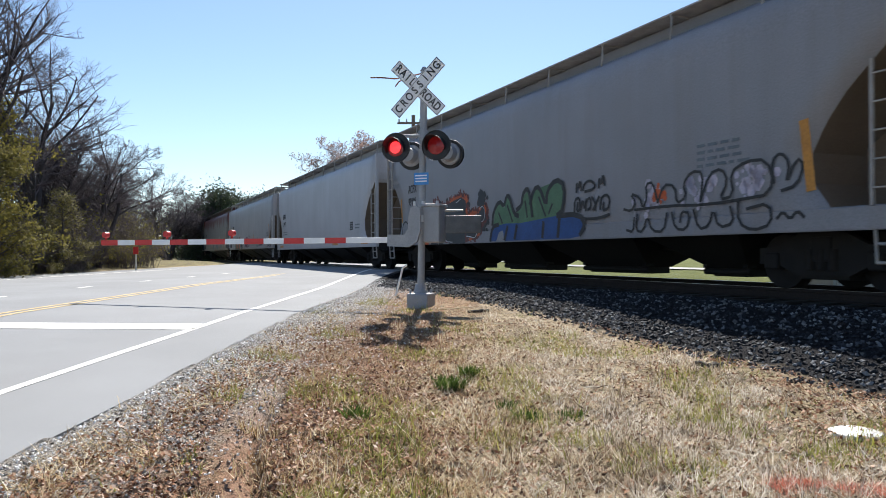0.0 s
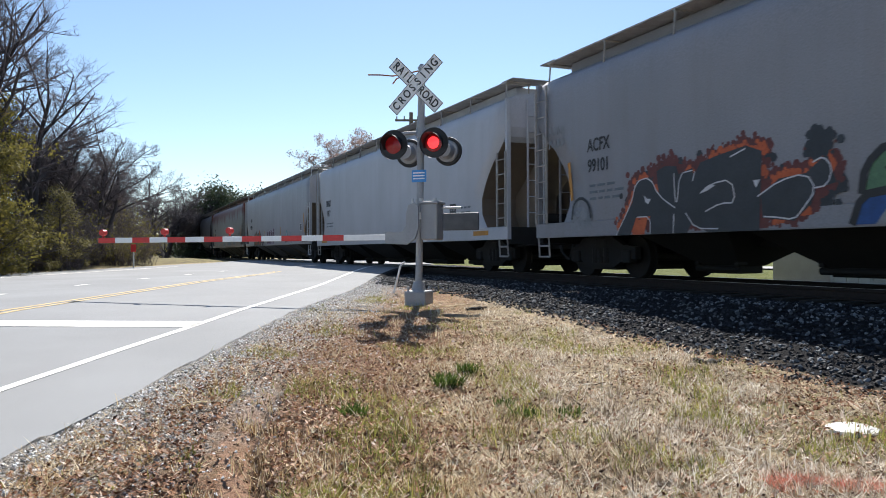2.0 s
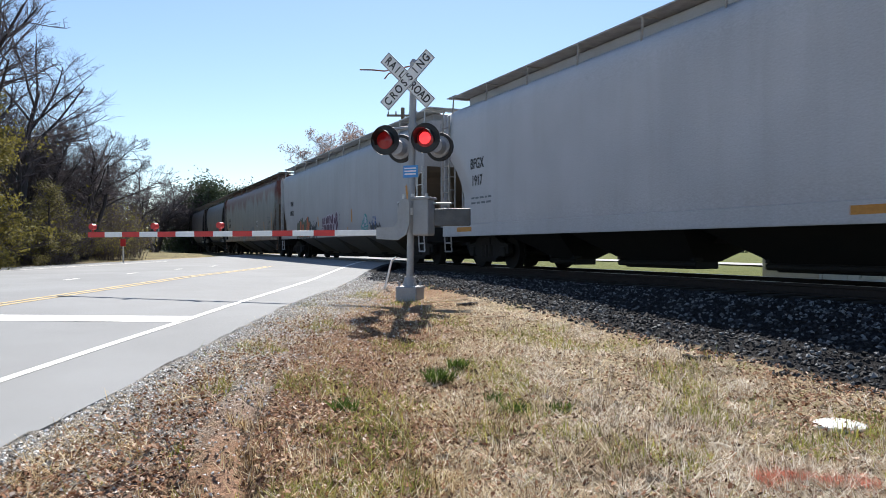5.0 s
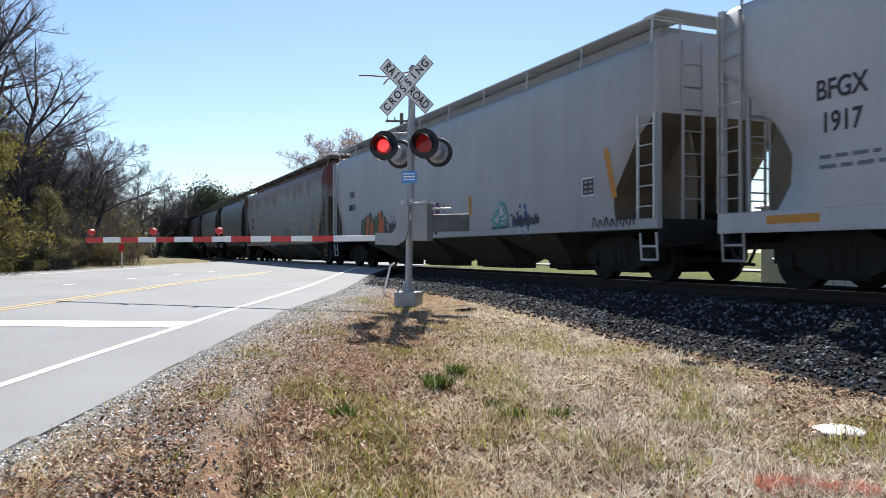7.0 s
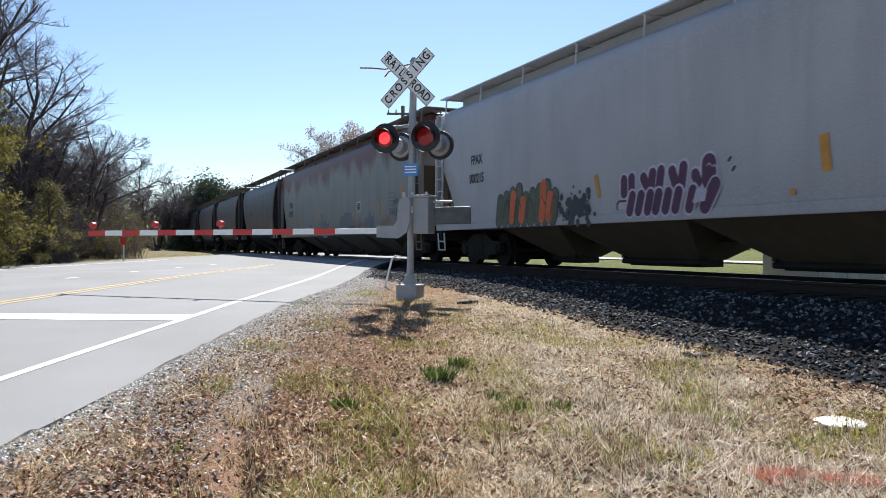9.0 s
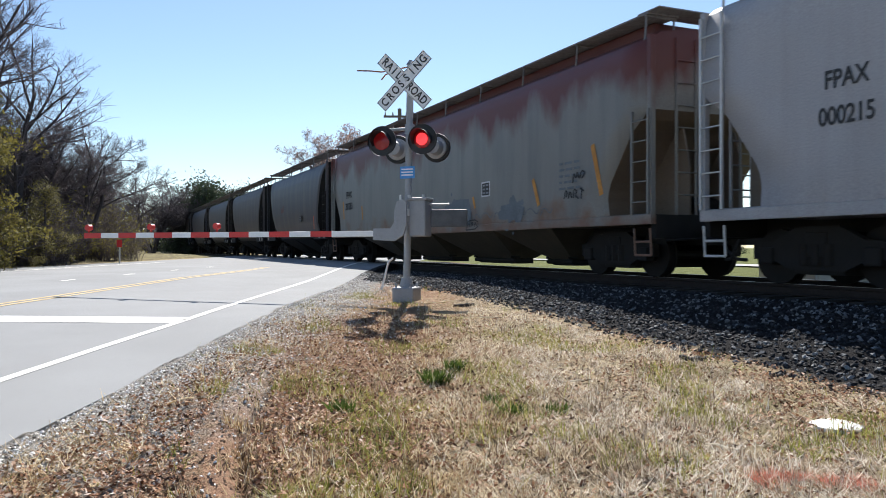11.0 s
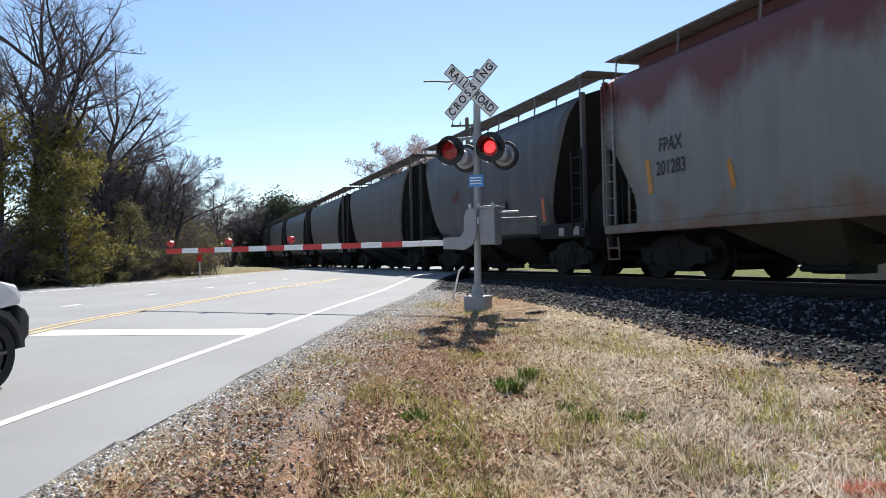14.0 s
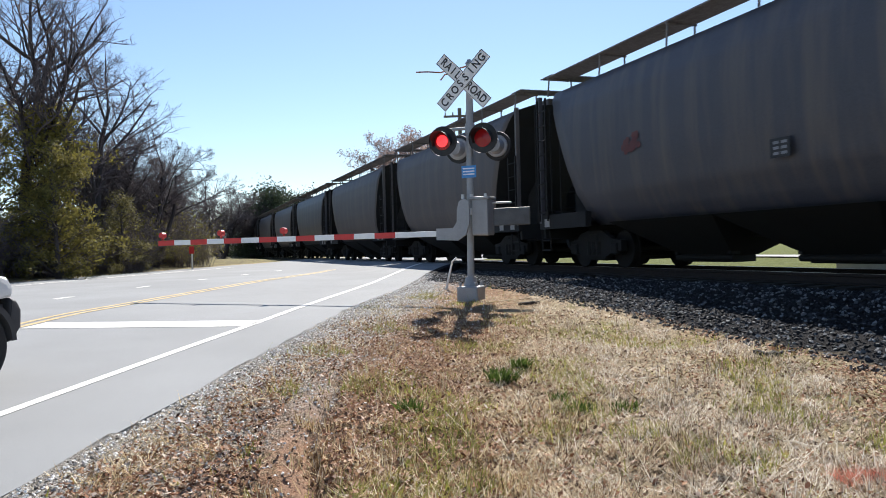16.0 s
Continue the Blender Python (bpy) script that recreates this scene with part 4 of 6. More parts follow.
TALL = "tall leafless hardwood tree beside the road"
tall_a = put(bare_tree(3, 15.5, 0.26, (13, 8, 6, 4), TALL, bend=0.3), -18.6, 29.5, 0.4, 1.1)
tall_b = put(bare_tree(8, 14.0, 0.2, (12, 8, 6, 4), TALL, bend=0.32), -18.2, 33.5, 1.9)
spread_c = put(bare_tree(21, 8.6, 0.15, (8, 9, 7, 5), "low spreading leafless tree with several stems", stems=4, bend=0.3, up=0.03, trunk_part=0.62), -17.6, 38.5, 0.3)
mid_d = put(bare_tree(34, 10.5, 0.15, (11, 9, 7, 5), "leafless tree with fine dense twigs", stems=2, bend=0.3, up=0.06), -18.6, 36.0, 2.2)
again(tall_a, -22.5, 31.5, 3.0, 0.95)
again(tall_b, -25.5, 36.0, 4.4, 1.1)
again(tall_a, -22.6, 40.0, 5.2, 0.8)
again(mid_d, -23.0, 46.0, 4.0, 1.05)
again(spread_c, -19.5, 42.0, 2.0, 0.95)
again(mid_d, -27.5, 29.0, 3.3, 1.1)
# farther trees seen past the end of the train
for x, y, k, s in ((-31, 86, spread_c, 1.25), (-28.5, 90, mid_d, 0.98), (-36, 80, mid_d, 0.8), (-40, 84, spread_c, 1.0), (-33, 92, spread_c, 1.1), (-44, 78, tall_b, 0.7), (-46, 92, mid_d, 0.9)):
    tagged(again(k, x, y, x * 1.7, s), "distant leafless tree beyond the crossing", "tree", "distant trees")
cedar_a = put(cedar(5, 6.6, 3.1, "olive green cedar at the edge of the woods"), -17.0, 28.6)
again(cedar_a, -15.9, 27.2, 2.0, 0.72)
again(cedar_a, -18.6, 27.6, 4.0, 0.95)
again(cedar_a, -15.6, 31.5, 1.0, 0.5)
pine = put(cedar(9, 9.0, 4.6, "dark evergreen far beyond the crossing", "dark_needle", "distant evergreens", 520, 3.2), -26.8, 92.0)
again(pine, -24.4, 96.0, 2.0, 0.9)
again(pine, -30.5, 99.0, 3.0, 0.8)
bud_tree = put(bare_tree(55, 12.5, 0.2, (10, 7, 5, 4), "budding tree behind the train", buds=5, bend=0.3, group="budding trees beyond the track"), -8.4, 62.0, 0, 1.12)
again(bud_tree, -6.6, 64.0, 2.0, 1.16)


def thicket(seed, n, h):
    rng = random.Random(seed)
    tv, tf, tips = [], [], []
    for k in range(n):
        an, rr = rng.uniform(0, 6.28), rng.uniform(0, 1.1)
        p = Vector((rr * math.cos(an), rr * math.sin(an), -0.1))
        d = Vector((rng.gauss(0, 0.3), rng.gauss(0, 0.3), 1)).normalized()
        grow(rng, tv, tf, p, d, h * rng.uniform(0.4, 0.8), 0.018, 1, 3, 0.3, 0.05, (0, 7, 5), tips)
    b = mesh_obj("bush", tv, tf, M["twig"], None)
    lv, lf = [], []
    leaf_cards(rng, tips[::3], 2, 0.1, 0.06, lv, lf)
    mesh_obj("leaves", lv, lf, M["needle"], b, "sparse old leaves", False)
    return tagged(b, "tangled brown undergrowth at the edge of the woods", "bush", "undergrowth")


brush = put(thicket(1, 34, 3.2), -16.5, 33.0)
brush2 = put(thicket(2, 40, 2.6), -17.5, 35.5)
rb = random.Random(77)
for k in range(46):
    b_ = rb.uniform(8, 34)
    a_ = -15.2 - rb.uniform(0, 1) ** 1.5 * 9
    x, y = road_xy(a_, b_)
    if track_q(x, y) < 3.0 and not (-17 < a_ and b_ > 27.5):
        again((brush, brush2)[k % 2], x, y, rb.uniform(0, 6), rb.uniform(0.75, 1.25))

for x, y, k, z_ in ((-18.5, 45.5, brush, 1.2), (-20.5, 48.5, brush2, 1.4), (-22.0, 52.0, brush, 1.5), (-25.0, 58.0, brush2, 1.6), (-28.0, 65.0, brush, 1.7), (-31.5, 73.0, brush2, 1.8), (-34.0, 78.0, brush, 1.9), (-30.0, 62.0, brush, 1.8), (-26.0, 52.0, brush2, 1.7), (-38.0, 84.0, brush2, 2.0)):
    again(k, x, y, x, z_)
for k in range(14):
    x, y = road_xy(-14.6 - 1.6 * rb.random(), 14 + 14 * k / 13)
    again((brush, brush2)[k % 2], x, y, rb.uniform(0, 6), rb.uniform(0.5, 0.85))
for x, y, k, z_ in ((-29.5, 68.0, spread_c, 0.9), (-26.5, 61.0, mid_d, 0.7), (-35.5, 82.0, spread_c, 1.1), (-24.0, 54.0, spread_c, 0.75)):
    again(k, x, y, x, z_)

# far woods that close the view beyond the field
rw = random.Random(5)
for k in range(16):
    an = radians(-6 + 46 * k / 15)
    d = rw.uniform(120, 150)
    tagged(again((pine, mid_d, spread_c)[k % 3], d * math.sin(an), d * math.cos(an), rw.uniform(0, 6), rw.uniform(0.5, 0.8)), "distant tree across the green field", "tree", "distant trees")


# ---- beyond the track ----
def far_lane():
    bm = B()
    for i in range(60):
        s0, s1 = -80 + 5 * i, -75 + 5 * i
        v = []
        for s, q in ((s0, 31.0), (s0, 34.5), (s1, 34.5), (s1, 31.0)):
            p = q * N + s * ALONG
            v.append(bm.verts.new((p.x, p.y, land_z(p.x, p.y) + 0.08)))
        bm.faces.new(v)
    bmesh.ops.remove_doubles(bm, verts=bm.verts[:], dist=0.01)
    return tagged(obj("road", bm, M["concrete"]), "pale lane across the field", "road", kind="structure")


far_lane()


def equipment_shelter(x, y):
    """A gabled equipment shelter on a slab."""
    z = land_z(x, y)
    g = empty("equipment_shelter", "beige gabled railway equipment shelter on the grass", "shelter", m=Matrix.Translation((x, y, z)) @ Matrix.Rotation(TRACK, 4, "Z"))
    part("body", box(B(), -1.35, -1.0, 0.12, 1.35, 1.0, 2.4, 0.02), M["beige"], g)
    part("plinth", box(B(), -1.45, -1.1, -0.3, 1.45, 1.1, 0.12), M["concrete"], g)
    part("roof", prism(B(), [(-1.48, 2.4), (1.48, 2.4), (1.48, 2.46), (0, 2.85), (-1.48, 2.46)], "y", -1.12, 1.12), M["galv"], g)
    for k in range(6):
        part("seam", box(B(), -1.2 + 0.48 * k - 0.02, -1.016, 0.16, -1.2 + 0.48 * k + 0.02, -1.0, 2.36), M["beige"], g)
    d = part("door", box(B(), 0.3, -1.035, 0.2, 1.15, -1.005, 2.2, 0.01), M["beige"], g)
    part("handle", rod(B(), (0.42, -1.05, 1.1), (0.42, -1.05, 1.3), 0.02), M["galv"], d)


equipment_shelter(11.5, 22.4)


def utility_pole(x, y, h):
    g = empty("utility_pole", "wooden power pole behind the train", "utility pole", m=Matrix.Translation((x, y, land_z(x, y))))
    part("pole", rod(B(), (0, 0, -0.5), (0, 0, h), 0.16, 0.11, n=12), M["wood"], g)
    part("crossarm", box(B(), -0.95, -0.18, h - 0.55, 0.95, -0.07, h - 0.43, 0.01), M["wood"], g)
    for x_ in (-0.85, -0.4, 0.4, 0.85):
        part("insulator", rod(B(), (x_, -0.12, h - 0.43), (x_, -0.12, h - 0.24), 0.05, 0.035, n=10), M["concrete"], g)


utility_pole(-1.75, 46.0, 9.0)


def marker_post(x, y):
    g = empty("marker_post", "short red reflective marker post in the grass", "marker post", m=Matrix.Translation((x, y, land_z(x, y))))
    part("post", box(B(), -0.03, -0.02, -0.2, 0.03, 0.02, 0.8, 0.005), M["galv"], g)
    part("reflector", box(B(), -0.12, -0.03, 0.75, 0.12, -0.02, 1.1, 0.01), M["red"], g)


marker_post(-14.2, 35.5)


def bent_stake():
    x, y = -1.0, 15.8
    bm = rod(B(), (x, y, land_z(x, y) - 0.1), (x + 0.17, y, 1.22), 0.022, n=8)
    rod(bm, (x + 0.17, y, 1.22), (x + 0.26, y, 1.29), 0.022, n=8)
    return tagged(obj("stake", bm, M["white"]), "pale leaning bent stake behind the signal", "stake")


bent_stake()


def loose_wire():
    cu = bpy.data.curves.new("wire", "CURVE")
    cu.dimensions, cu.bevel_depth, cu.bevel_resolution = "3D", 0.013, 2
    for pts in (((0.0, 0.05, 4.12), (-0.25, 0.05, 4.09), (-0.5, 0.05, 4.07), (-0.75, 0.05, 4.11), (-0.98, 0.05, 4.13)), ((-0.2, 0.05, 4.06), (-0.42, 0.05, 4.02), (-0.5, 0.05, 3.93))):
        sp = cu.splines.new("POLY")
        sp.points.add(len(pts) - 1)
        for q_, p in zip(sp.points, pts):
            q_.co = (*p, 1)
    tmp = bpy.data.objects.new("wire", cu)
    me = bpy.data.meshes.new_from_object(tmp)
    bpy.data.objects.remove(tmp)
    me.materials.clear()
    me.materials.append(M["rust"])
    w = new("wire", me)
    w.parent = signal
    tagged(w, "bent rusty wire at the mast's top")


loose_wire()


# ---- waiting car ----
def waiting_car():
    x, y = -5.0, 7.25
    g = empty("sport_utility_car", "white sport utility car with black trim waiting at the stop line", "car",
              m=Matrix.Translation((x, y, road_z(x, y))) @ Matrix.Rotation(radians(90) - ROAD, 4, "Z") @ Matrix.Rotation(radians(-3.0), 4, "Y"))
    up = [(0.50, 0.80), (0.52, 0.92), (0.44, 1.02), (0.1, 1.09), (-0.55, 1.13), (-0.7, 1.16), (-1.3, 1.66), (-1.6, 1.72), (-3.2, 1.70), (-3.45, 1.6), (-3.6, 1.15), (-3.62, 0.75), (-3.1, 0.75), (-3.05, 0.80), (-2.15, 0.80), (-2.1, 0.72), (-0.55, 0.72), (-0.5, 0.80)]
    bm = prism(B(), up, "y", 0.02, 1.78)
    bmesh.ops.bevel(bm, geom=[e for e in bm.edges if abs(e.verts[0].co.y - e.verts[1].co.y) < 0.01], offset=0.09, segments=3, affect="EDGES", profile=0.6)
    part("body", bm, M["car_white"], g)
    low = [(0.5, 0.40), (0.60, 0.46), (0.62, 0.66), (0.56, 0.76), (0.46, 0.80), (0.44, 0.6), (0.42, 0.52), (0.42, 0.34)]
    bm = prism(B(), low, "y", 0.03, 1.77)
    bmesh.ops.bevel(bm, geom=[e for e in bm.edges if abs(e.verts[0].co.y - e.verts[1].co.y) < 0.01], offset=0.05, segments=3, affect="EDGES", profile=0.6)
    part("bumper", bm, M["plastic"], g, "black plastic bumper")
    arch = [(0.45 * math.cos(radians(a)), 0.36 + 0.45 * math.sin(radians(a))) for a in range(0, 181, 12)]
    for cx in (0.0, -2.6):
        for y0, y1 in ((-0.015, 0.3), (1.5, 1.815)):
            bm = prism(B(), [(cx + px, pz) for px, pz in arch] + [(cx + 0.385 * math.cos(radians(a)), 0.36 + 0.385 * math.sin(radians(a))) for a in range(180, -1, -12)], "y", y0, y1)
            part("wheel_arch", bm, M["plastic"], g, "black wheel arch trim")
    part("floor_pan", box(B(), -3.55, 0.1, 0.34, 0.42, 1.7, 0.74), M["plastic"], g)
    part("sill", box(B(), -2.15, 0.0, 0.36, -0.42, 1.8, 0.74, 0.03), M["plastic"], g)
    for y0 in (0.012, 1.772):
        part("side_window", prism(B(), [(-0.95, 1.18), (-1.38, 1.58), (-3.15, 1.6), (-3.35, 1.2)], "y", y0, y0 + 0.016), M["glass"], g)
    part("windscreen", prism(B(), [(-0.72, 1.19), (-1.28, 1.65), (-1.26, 1.66), (-0.70, 1.2)], "y", 0.2, 1.6), M["glass"], g)
    for y0 in (0.08, 1.46):
        part("headlight", box(B(), 0.4, y0, 0.86, 0.525, y0 + 0.28, 1.0, 0.03), M["alloy"], g)
    part("mirror", box(B(), -0.95, -0.16, 1.14, -0.8, 0.03, 1.28, 0.03), M["plastic"], g)
    for cx in (0.0, -2.6):
        for y0, s in ((0.0, 1), (1.8, -1)):
            bm = B()
            prof = [(0.22, 0.02), (0.3, 0.0), (0.335, 0.015), (0.348, 0.05), (0.348, 0.19), (0.3, 0.215), (0.22, 0.2)]
            n = 36
            rows = [[bm.verts.new((cx + r * math.cos(2 * math.pi * i / n), y0 + s * d, 0.348 + r * math.sin(2 * math.pi * i / n))) for i in range(n)] for r, d in prof]
            for r0, r1 in zip(rows[:-1], rows[1:]):
                for i in range(n):
                    bm.faces.new((r0[i], r0[(i + 1) % n], r1[(i + 1) % n], r1[i]))
            w = part("wheel", bm, M["rubber"], g, "black tyre on a grey rim")
            bm = B()
            rod(bm, (cx, y0 + s * 0.05, 0.348), (cx, y0 + s * 0.19, 0.348), 0.222, n=28)
            rod(bm, (cx, y0 + s * 0.02, 0.348), (cx, y0 + s * 0.05, 0.348), 0.07, n=16)
            for k in range(6):
                an = k * math.pi / 3
                rod(bm, (cx, y0 + s * 0.035, 0.348), (cx + 0.21 * math.cos(an), y0 + s * 0.035, 0.348 + 0.21 * math.sin(an)), 0.028, n=6)
            part("rim", bm, M["alloy"], w)


waiting_car()


# ---- verge details ----
def utility_lid(x, y):
    z = land_z(x, y)
    bm = rod(B(), (x, y, z - 0.05), (x, y, z + 0.012), 0.175, n=28)
    rod(bm, (x, y, z + 0.012), (x, y, z + 0.03), 0.17, 0.12, n=28)
    return tagged(obj("ground_marker", bm, M["white"]), "round white plastic utility disc lying in the grass", "ground marker")


utility_lid(2.92, 5.45)


def tuft(x, y, n, h, w, seed, name="weed_tuft", material="weed"):
    rng = random.Random(seed)
    v, f = [], []
    z = land_z(x, y)
    for k in range(n):
        an, r = rng.uniform(0, 6.28), w * math.sqrt(rng.random())
        b = Vector((x + r * math.cos(an), y + r * math.sin(an), z - 0.01))
        tip = b + Vector((rng.gauss(0, 0.5), rng.gauss(0, 0.5), rng.uniform(0.5, 1.2))) * h
        mid = b.lerp(tip, 0.55) + Vector((0, 0, h * 0.12))
        s = Vector((rng.uniform(-1, 1), rng.uniform(-1, 1), 0)).normalized() * rng.uniform(0.004, 0.009)
        i = len(v)
        v += [b - s, b + s, mid + s * 0.8, mid - s * 0.8, tip]
        f += [(i, i + 1, i + 2, i + 3), (i + 3, i + 2, i + 4)]
    return mesh_obj(name, v, f, M[material], None, "", False)


for k, (x, y, n, h, w) in enumerate(((0.06, 7.0, 190, 0.14, 0.13), (0.24, 7.5, 110, 0.11, 0.10), (-0.68, 6.05, 110, 0.11, 0.09), (0.66, 5.95, 80, 0.10, 0.09), (0.52, 6.35, 60, 0.08, 0.08), (0.98, 6.0, 60, 0.09, 0.10))):
    tagged(tuft(x, y, n, h, w, k), "dark green weed tuft in the dry grass", "weed", "weed tufts on the verge")


PATCHES = ((-0.14, 4.4), (0.42, 5.4), (0.98, 5.3), (1.3, 4.9), (-0.95, 7.3), (-0.4, 8.4), (0.75, 6.6), (2.1, 5.6), (2.45, 4.9), (-0.2, 6.1))


def bare(x, y):
    """How far the brown soil shows through beside the ballast."""
    return 1.1 * smooth(track_q(x, y), 4.1, 5.3) * smooth(x, 0.9, 2.0) * smooth(noise.noise((x * 1.4, y * 1.4, 40)), -0.25, 0.15)


def blades():
    rng = np.random.default_rng(4)
    for name, count, mat_, seed in (("dry_grass", 110000, "dry", 1), ("green_grass", 23000, "green", 2)):
        v, f = [], []
        made = 0
        while made < count:
            y = 2.3 + 13 * rng.random() ** 1.7
            x = rng.uniform(-0.62, 0.64) * y + rng.uniform(-0.3, 0.3)
            a, q = road_a(x, y), track_q(x, y)
            if a < 0.95 + 0.5 * rng.random() or q > 5.5 + 0.5 * rng.random():
                continue
            if -0.34 < rut_c(x, y) < 0.06 and y < 7.2 and rng.random() < 0.95:
                continue
            n1 = noise.noise((x * 0.9, y * 0.9, 2))
            soil = smooth(a, 1.5, 2.0) * smooth(a, 3.9, 3.0)
            dense = 0.5 + 0.5 * n1 + 0.9 * noise.noise((x * 4.0, y * 4.0, 21)) + 0.7 * noise.noise((x * 11.0, y * 11.0, 25)) - bare(x, y) - 0.55 * soil - 0.3 * smooth(a, 2.0, 1.3)
            if name == "green_grass":
                dense = 1.0 if noise.noise((x * 1.1, y * 1.1, 11)) + 0.25 * noise.noise((x * 5, y * 5, 12)) > 0.22 or min((x - px) ** 2 + (y - py) ** 2 for px, py in PATCHES) < 0.07 * rng.random() else 0.02
            if rng.random() > dense:
                continue
            made += 1
            z = land_z(x, y)
            ln = rng.uniform(0.03, 0.09) if rng.random() < 0.8 else rng.uniform(0.09, 0.24)
            clump = noise.noise((x * 2.2, y * 2.2, 7))
            an, lie = rng.normal(clump * 9.0, 1.5), rng.uniform(0.02, 0.7) if name == "dry_grass" else rng.uniform(0.35, 1.2)
            dx, dy, dz = math.cos(an) * math.cos(lie) * ln, math.sin(an) * math.cos(lie) * ln, math.sin(lie) * ln
            w = rng.uniform(0.0025, 0.0085) * (1.0 if ln < 0.1 else 0.6)
            sx, sy = -math.sin(an) * w, math.cos(an) * w
            i = len(v)
            v += [(x - sx, y - sy, z - 0.004), (x + sx, y + sy, z - 0.004), (x + dx, y + dy, z + dz)]
            f.append((i, i + 1, i + 2))
        if name == "dry_grass":      # standing tussocks
            for _ in range(700):
                cy = 2.4 + 10 * rng.random() ** 1.4
                cx = rng.uniform(-0.6, 0.64) * cy
                if road_a(cx, cy) < 2.2 or track_q(cx, cy) > 5.5:
                    continue
                size = rng.uniform(0.03, 0.09)
                for _ in range(34):
                    x, y = cx + rng.normal(0, size), cy + rng.normal(0, size)
                    z = land_z(x, y)
                    ln, an, lie = rng.uniform(0.05, 0.15), rng.uniform(0, 6.283), rng.uniform(0.4, 1.4)
                    w = rng.uniform(0.002, 0.005)
                    i = len(v)
                    v += [(x - math.sin(an) * w, y + math.cos(an) * w, z - 0.004), (x + math.sin(an) * w, y - math.cos(an) * w, z - 0.004), (x + math.cos(an) * math.cos(lie) * ln, y + math.sin(an) * math.cos(lie) * ln, z + math.sin(lie) * ln)]
                    f.append((i, i + 1, i + 2))
        ob = mesh_obj(name, v, f, M[mat_], None, "", False)
        tagged(ob, "dry straw-coloured grass blades" if name == "dry_grass" else "patches of fresh green grass", "grass", kind="stuff")


blades()


def stones(name, count, where, lo, hi, material, label, seed):
    rng = random.Random(seed)
    v, f = [], []
    while count:
        x, y = where(rng)
        if x is None:
            continue
        count -= 1
        s = rng.uniform(lo, hi)
        z = land_z(x, y) + s * 0.25
        i = len(v)
        ax = [Vector((rng.uniform(0.6, 1.2) * s, 0, 0)), Vector((0, rng.uniform(0.6, 1.2) * s, 0)), Vector((0, 0, rng.uniform(0.45, 0.9) * s))]
        m = Euler((rng.uniform(-0.6, 0.6), rng.uniform(-0.6, 0.6), rng.uniform(0, 6.3))).to_matrix()
        ring_ = [m @ (ax[0] * math.cos(a) * rng.uniform(0.7, 1.2) + ax[1] * math.sin(a) * rng.uniform(0.7, 1.2)) for a in (0, 1.26, 2.5, 3.77, 5.0)]
        top, bot = m @ ax[2], m @ -ax[2]
        c = Vector((x, y, z))
        v += [c + p for p in ring_] + [c + top + ring_[0] * 0.3, c + bot]
        for k in range(5):
            f += [(i + k, i + (k + 1) % 5, i + 5), (i + (k + 1) % 5, i + k, i + 6)]
    return tagged(mesh_obj(name, v, f, material, None, "", False), label, "gravel", kind="stuff")


def on_ballast(rng):
    s, q = rng.uniform(-3, 26), 5.75 + 3.3 * rng.random() ** 1.25
    if q < 6.3 and rng.random() > (q - 5.6) / 0.8:
        return None, None
    p = q * N + s * ALONG
    if road_a(p.x, p.y) < 1.2:
        return None, None
    return p.x, p.y


def on_shoulder(rng):
    a, b = 0.93 + abs(rng.gauss(0, 0.72)), -10.5 + 19 * rng.random() ** 1.2
    return road_xy(a, b)


def on_verge(rng):
    y = 2.4 + 9 * rng.random() ** 1.5
    x = rng.uniform(-0.62, 0.64) * y
    if road_a(x, y) < 1.1 or track_q(x, y) > 6:
        return None, None
    return x, y


# most ballast stones darkened to carry the train's shade, a few left pale
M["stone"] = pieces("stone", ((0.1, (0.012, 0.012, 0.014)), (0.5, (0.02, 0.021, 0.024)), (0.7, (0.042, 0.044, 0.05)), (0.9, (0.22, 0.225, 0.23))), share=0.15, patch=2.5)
M["pebble"] = pieces("pebble", ((0.12, (0.09, 0.075, 0.06)), (0.32, (0.38, 0.35, 0.32)), (0.52, (0.68, 0.66, 0.63)), (0.75, (0.9, 0.89, 0.87))), share=0.25, patch=4)
M["clod"] = pieces("clod", ((0.15, (0.06, 0.03, 0.02)), (0.5, (0.25, 0.15, 0.09)), (0.8, (0.50, 0.36, 0.26))), share=0.25)
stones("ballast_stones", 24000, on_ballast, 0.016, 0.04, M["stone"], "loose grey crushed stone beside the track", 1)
stones("shoulder_gravel", 17000, on_shoulder, 0.005, 0.018, M["pebble"], "pale gravel along the pavement edge", 2)
stones("soil_clods", 7000, on_verge, 0.005, 0.017, M["clod"], "small clods and dead leaves in the grass", 3)


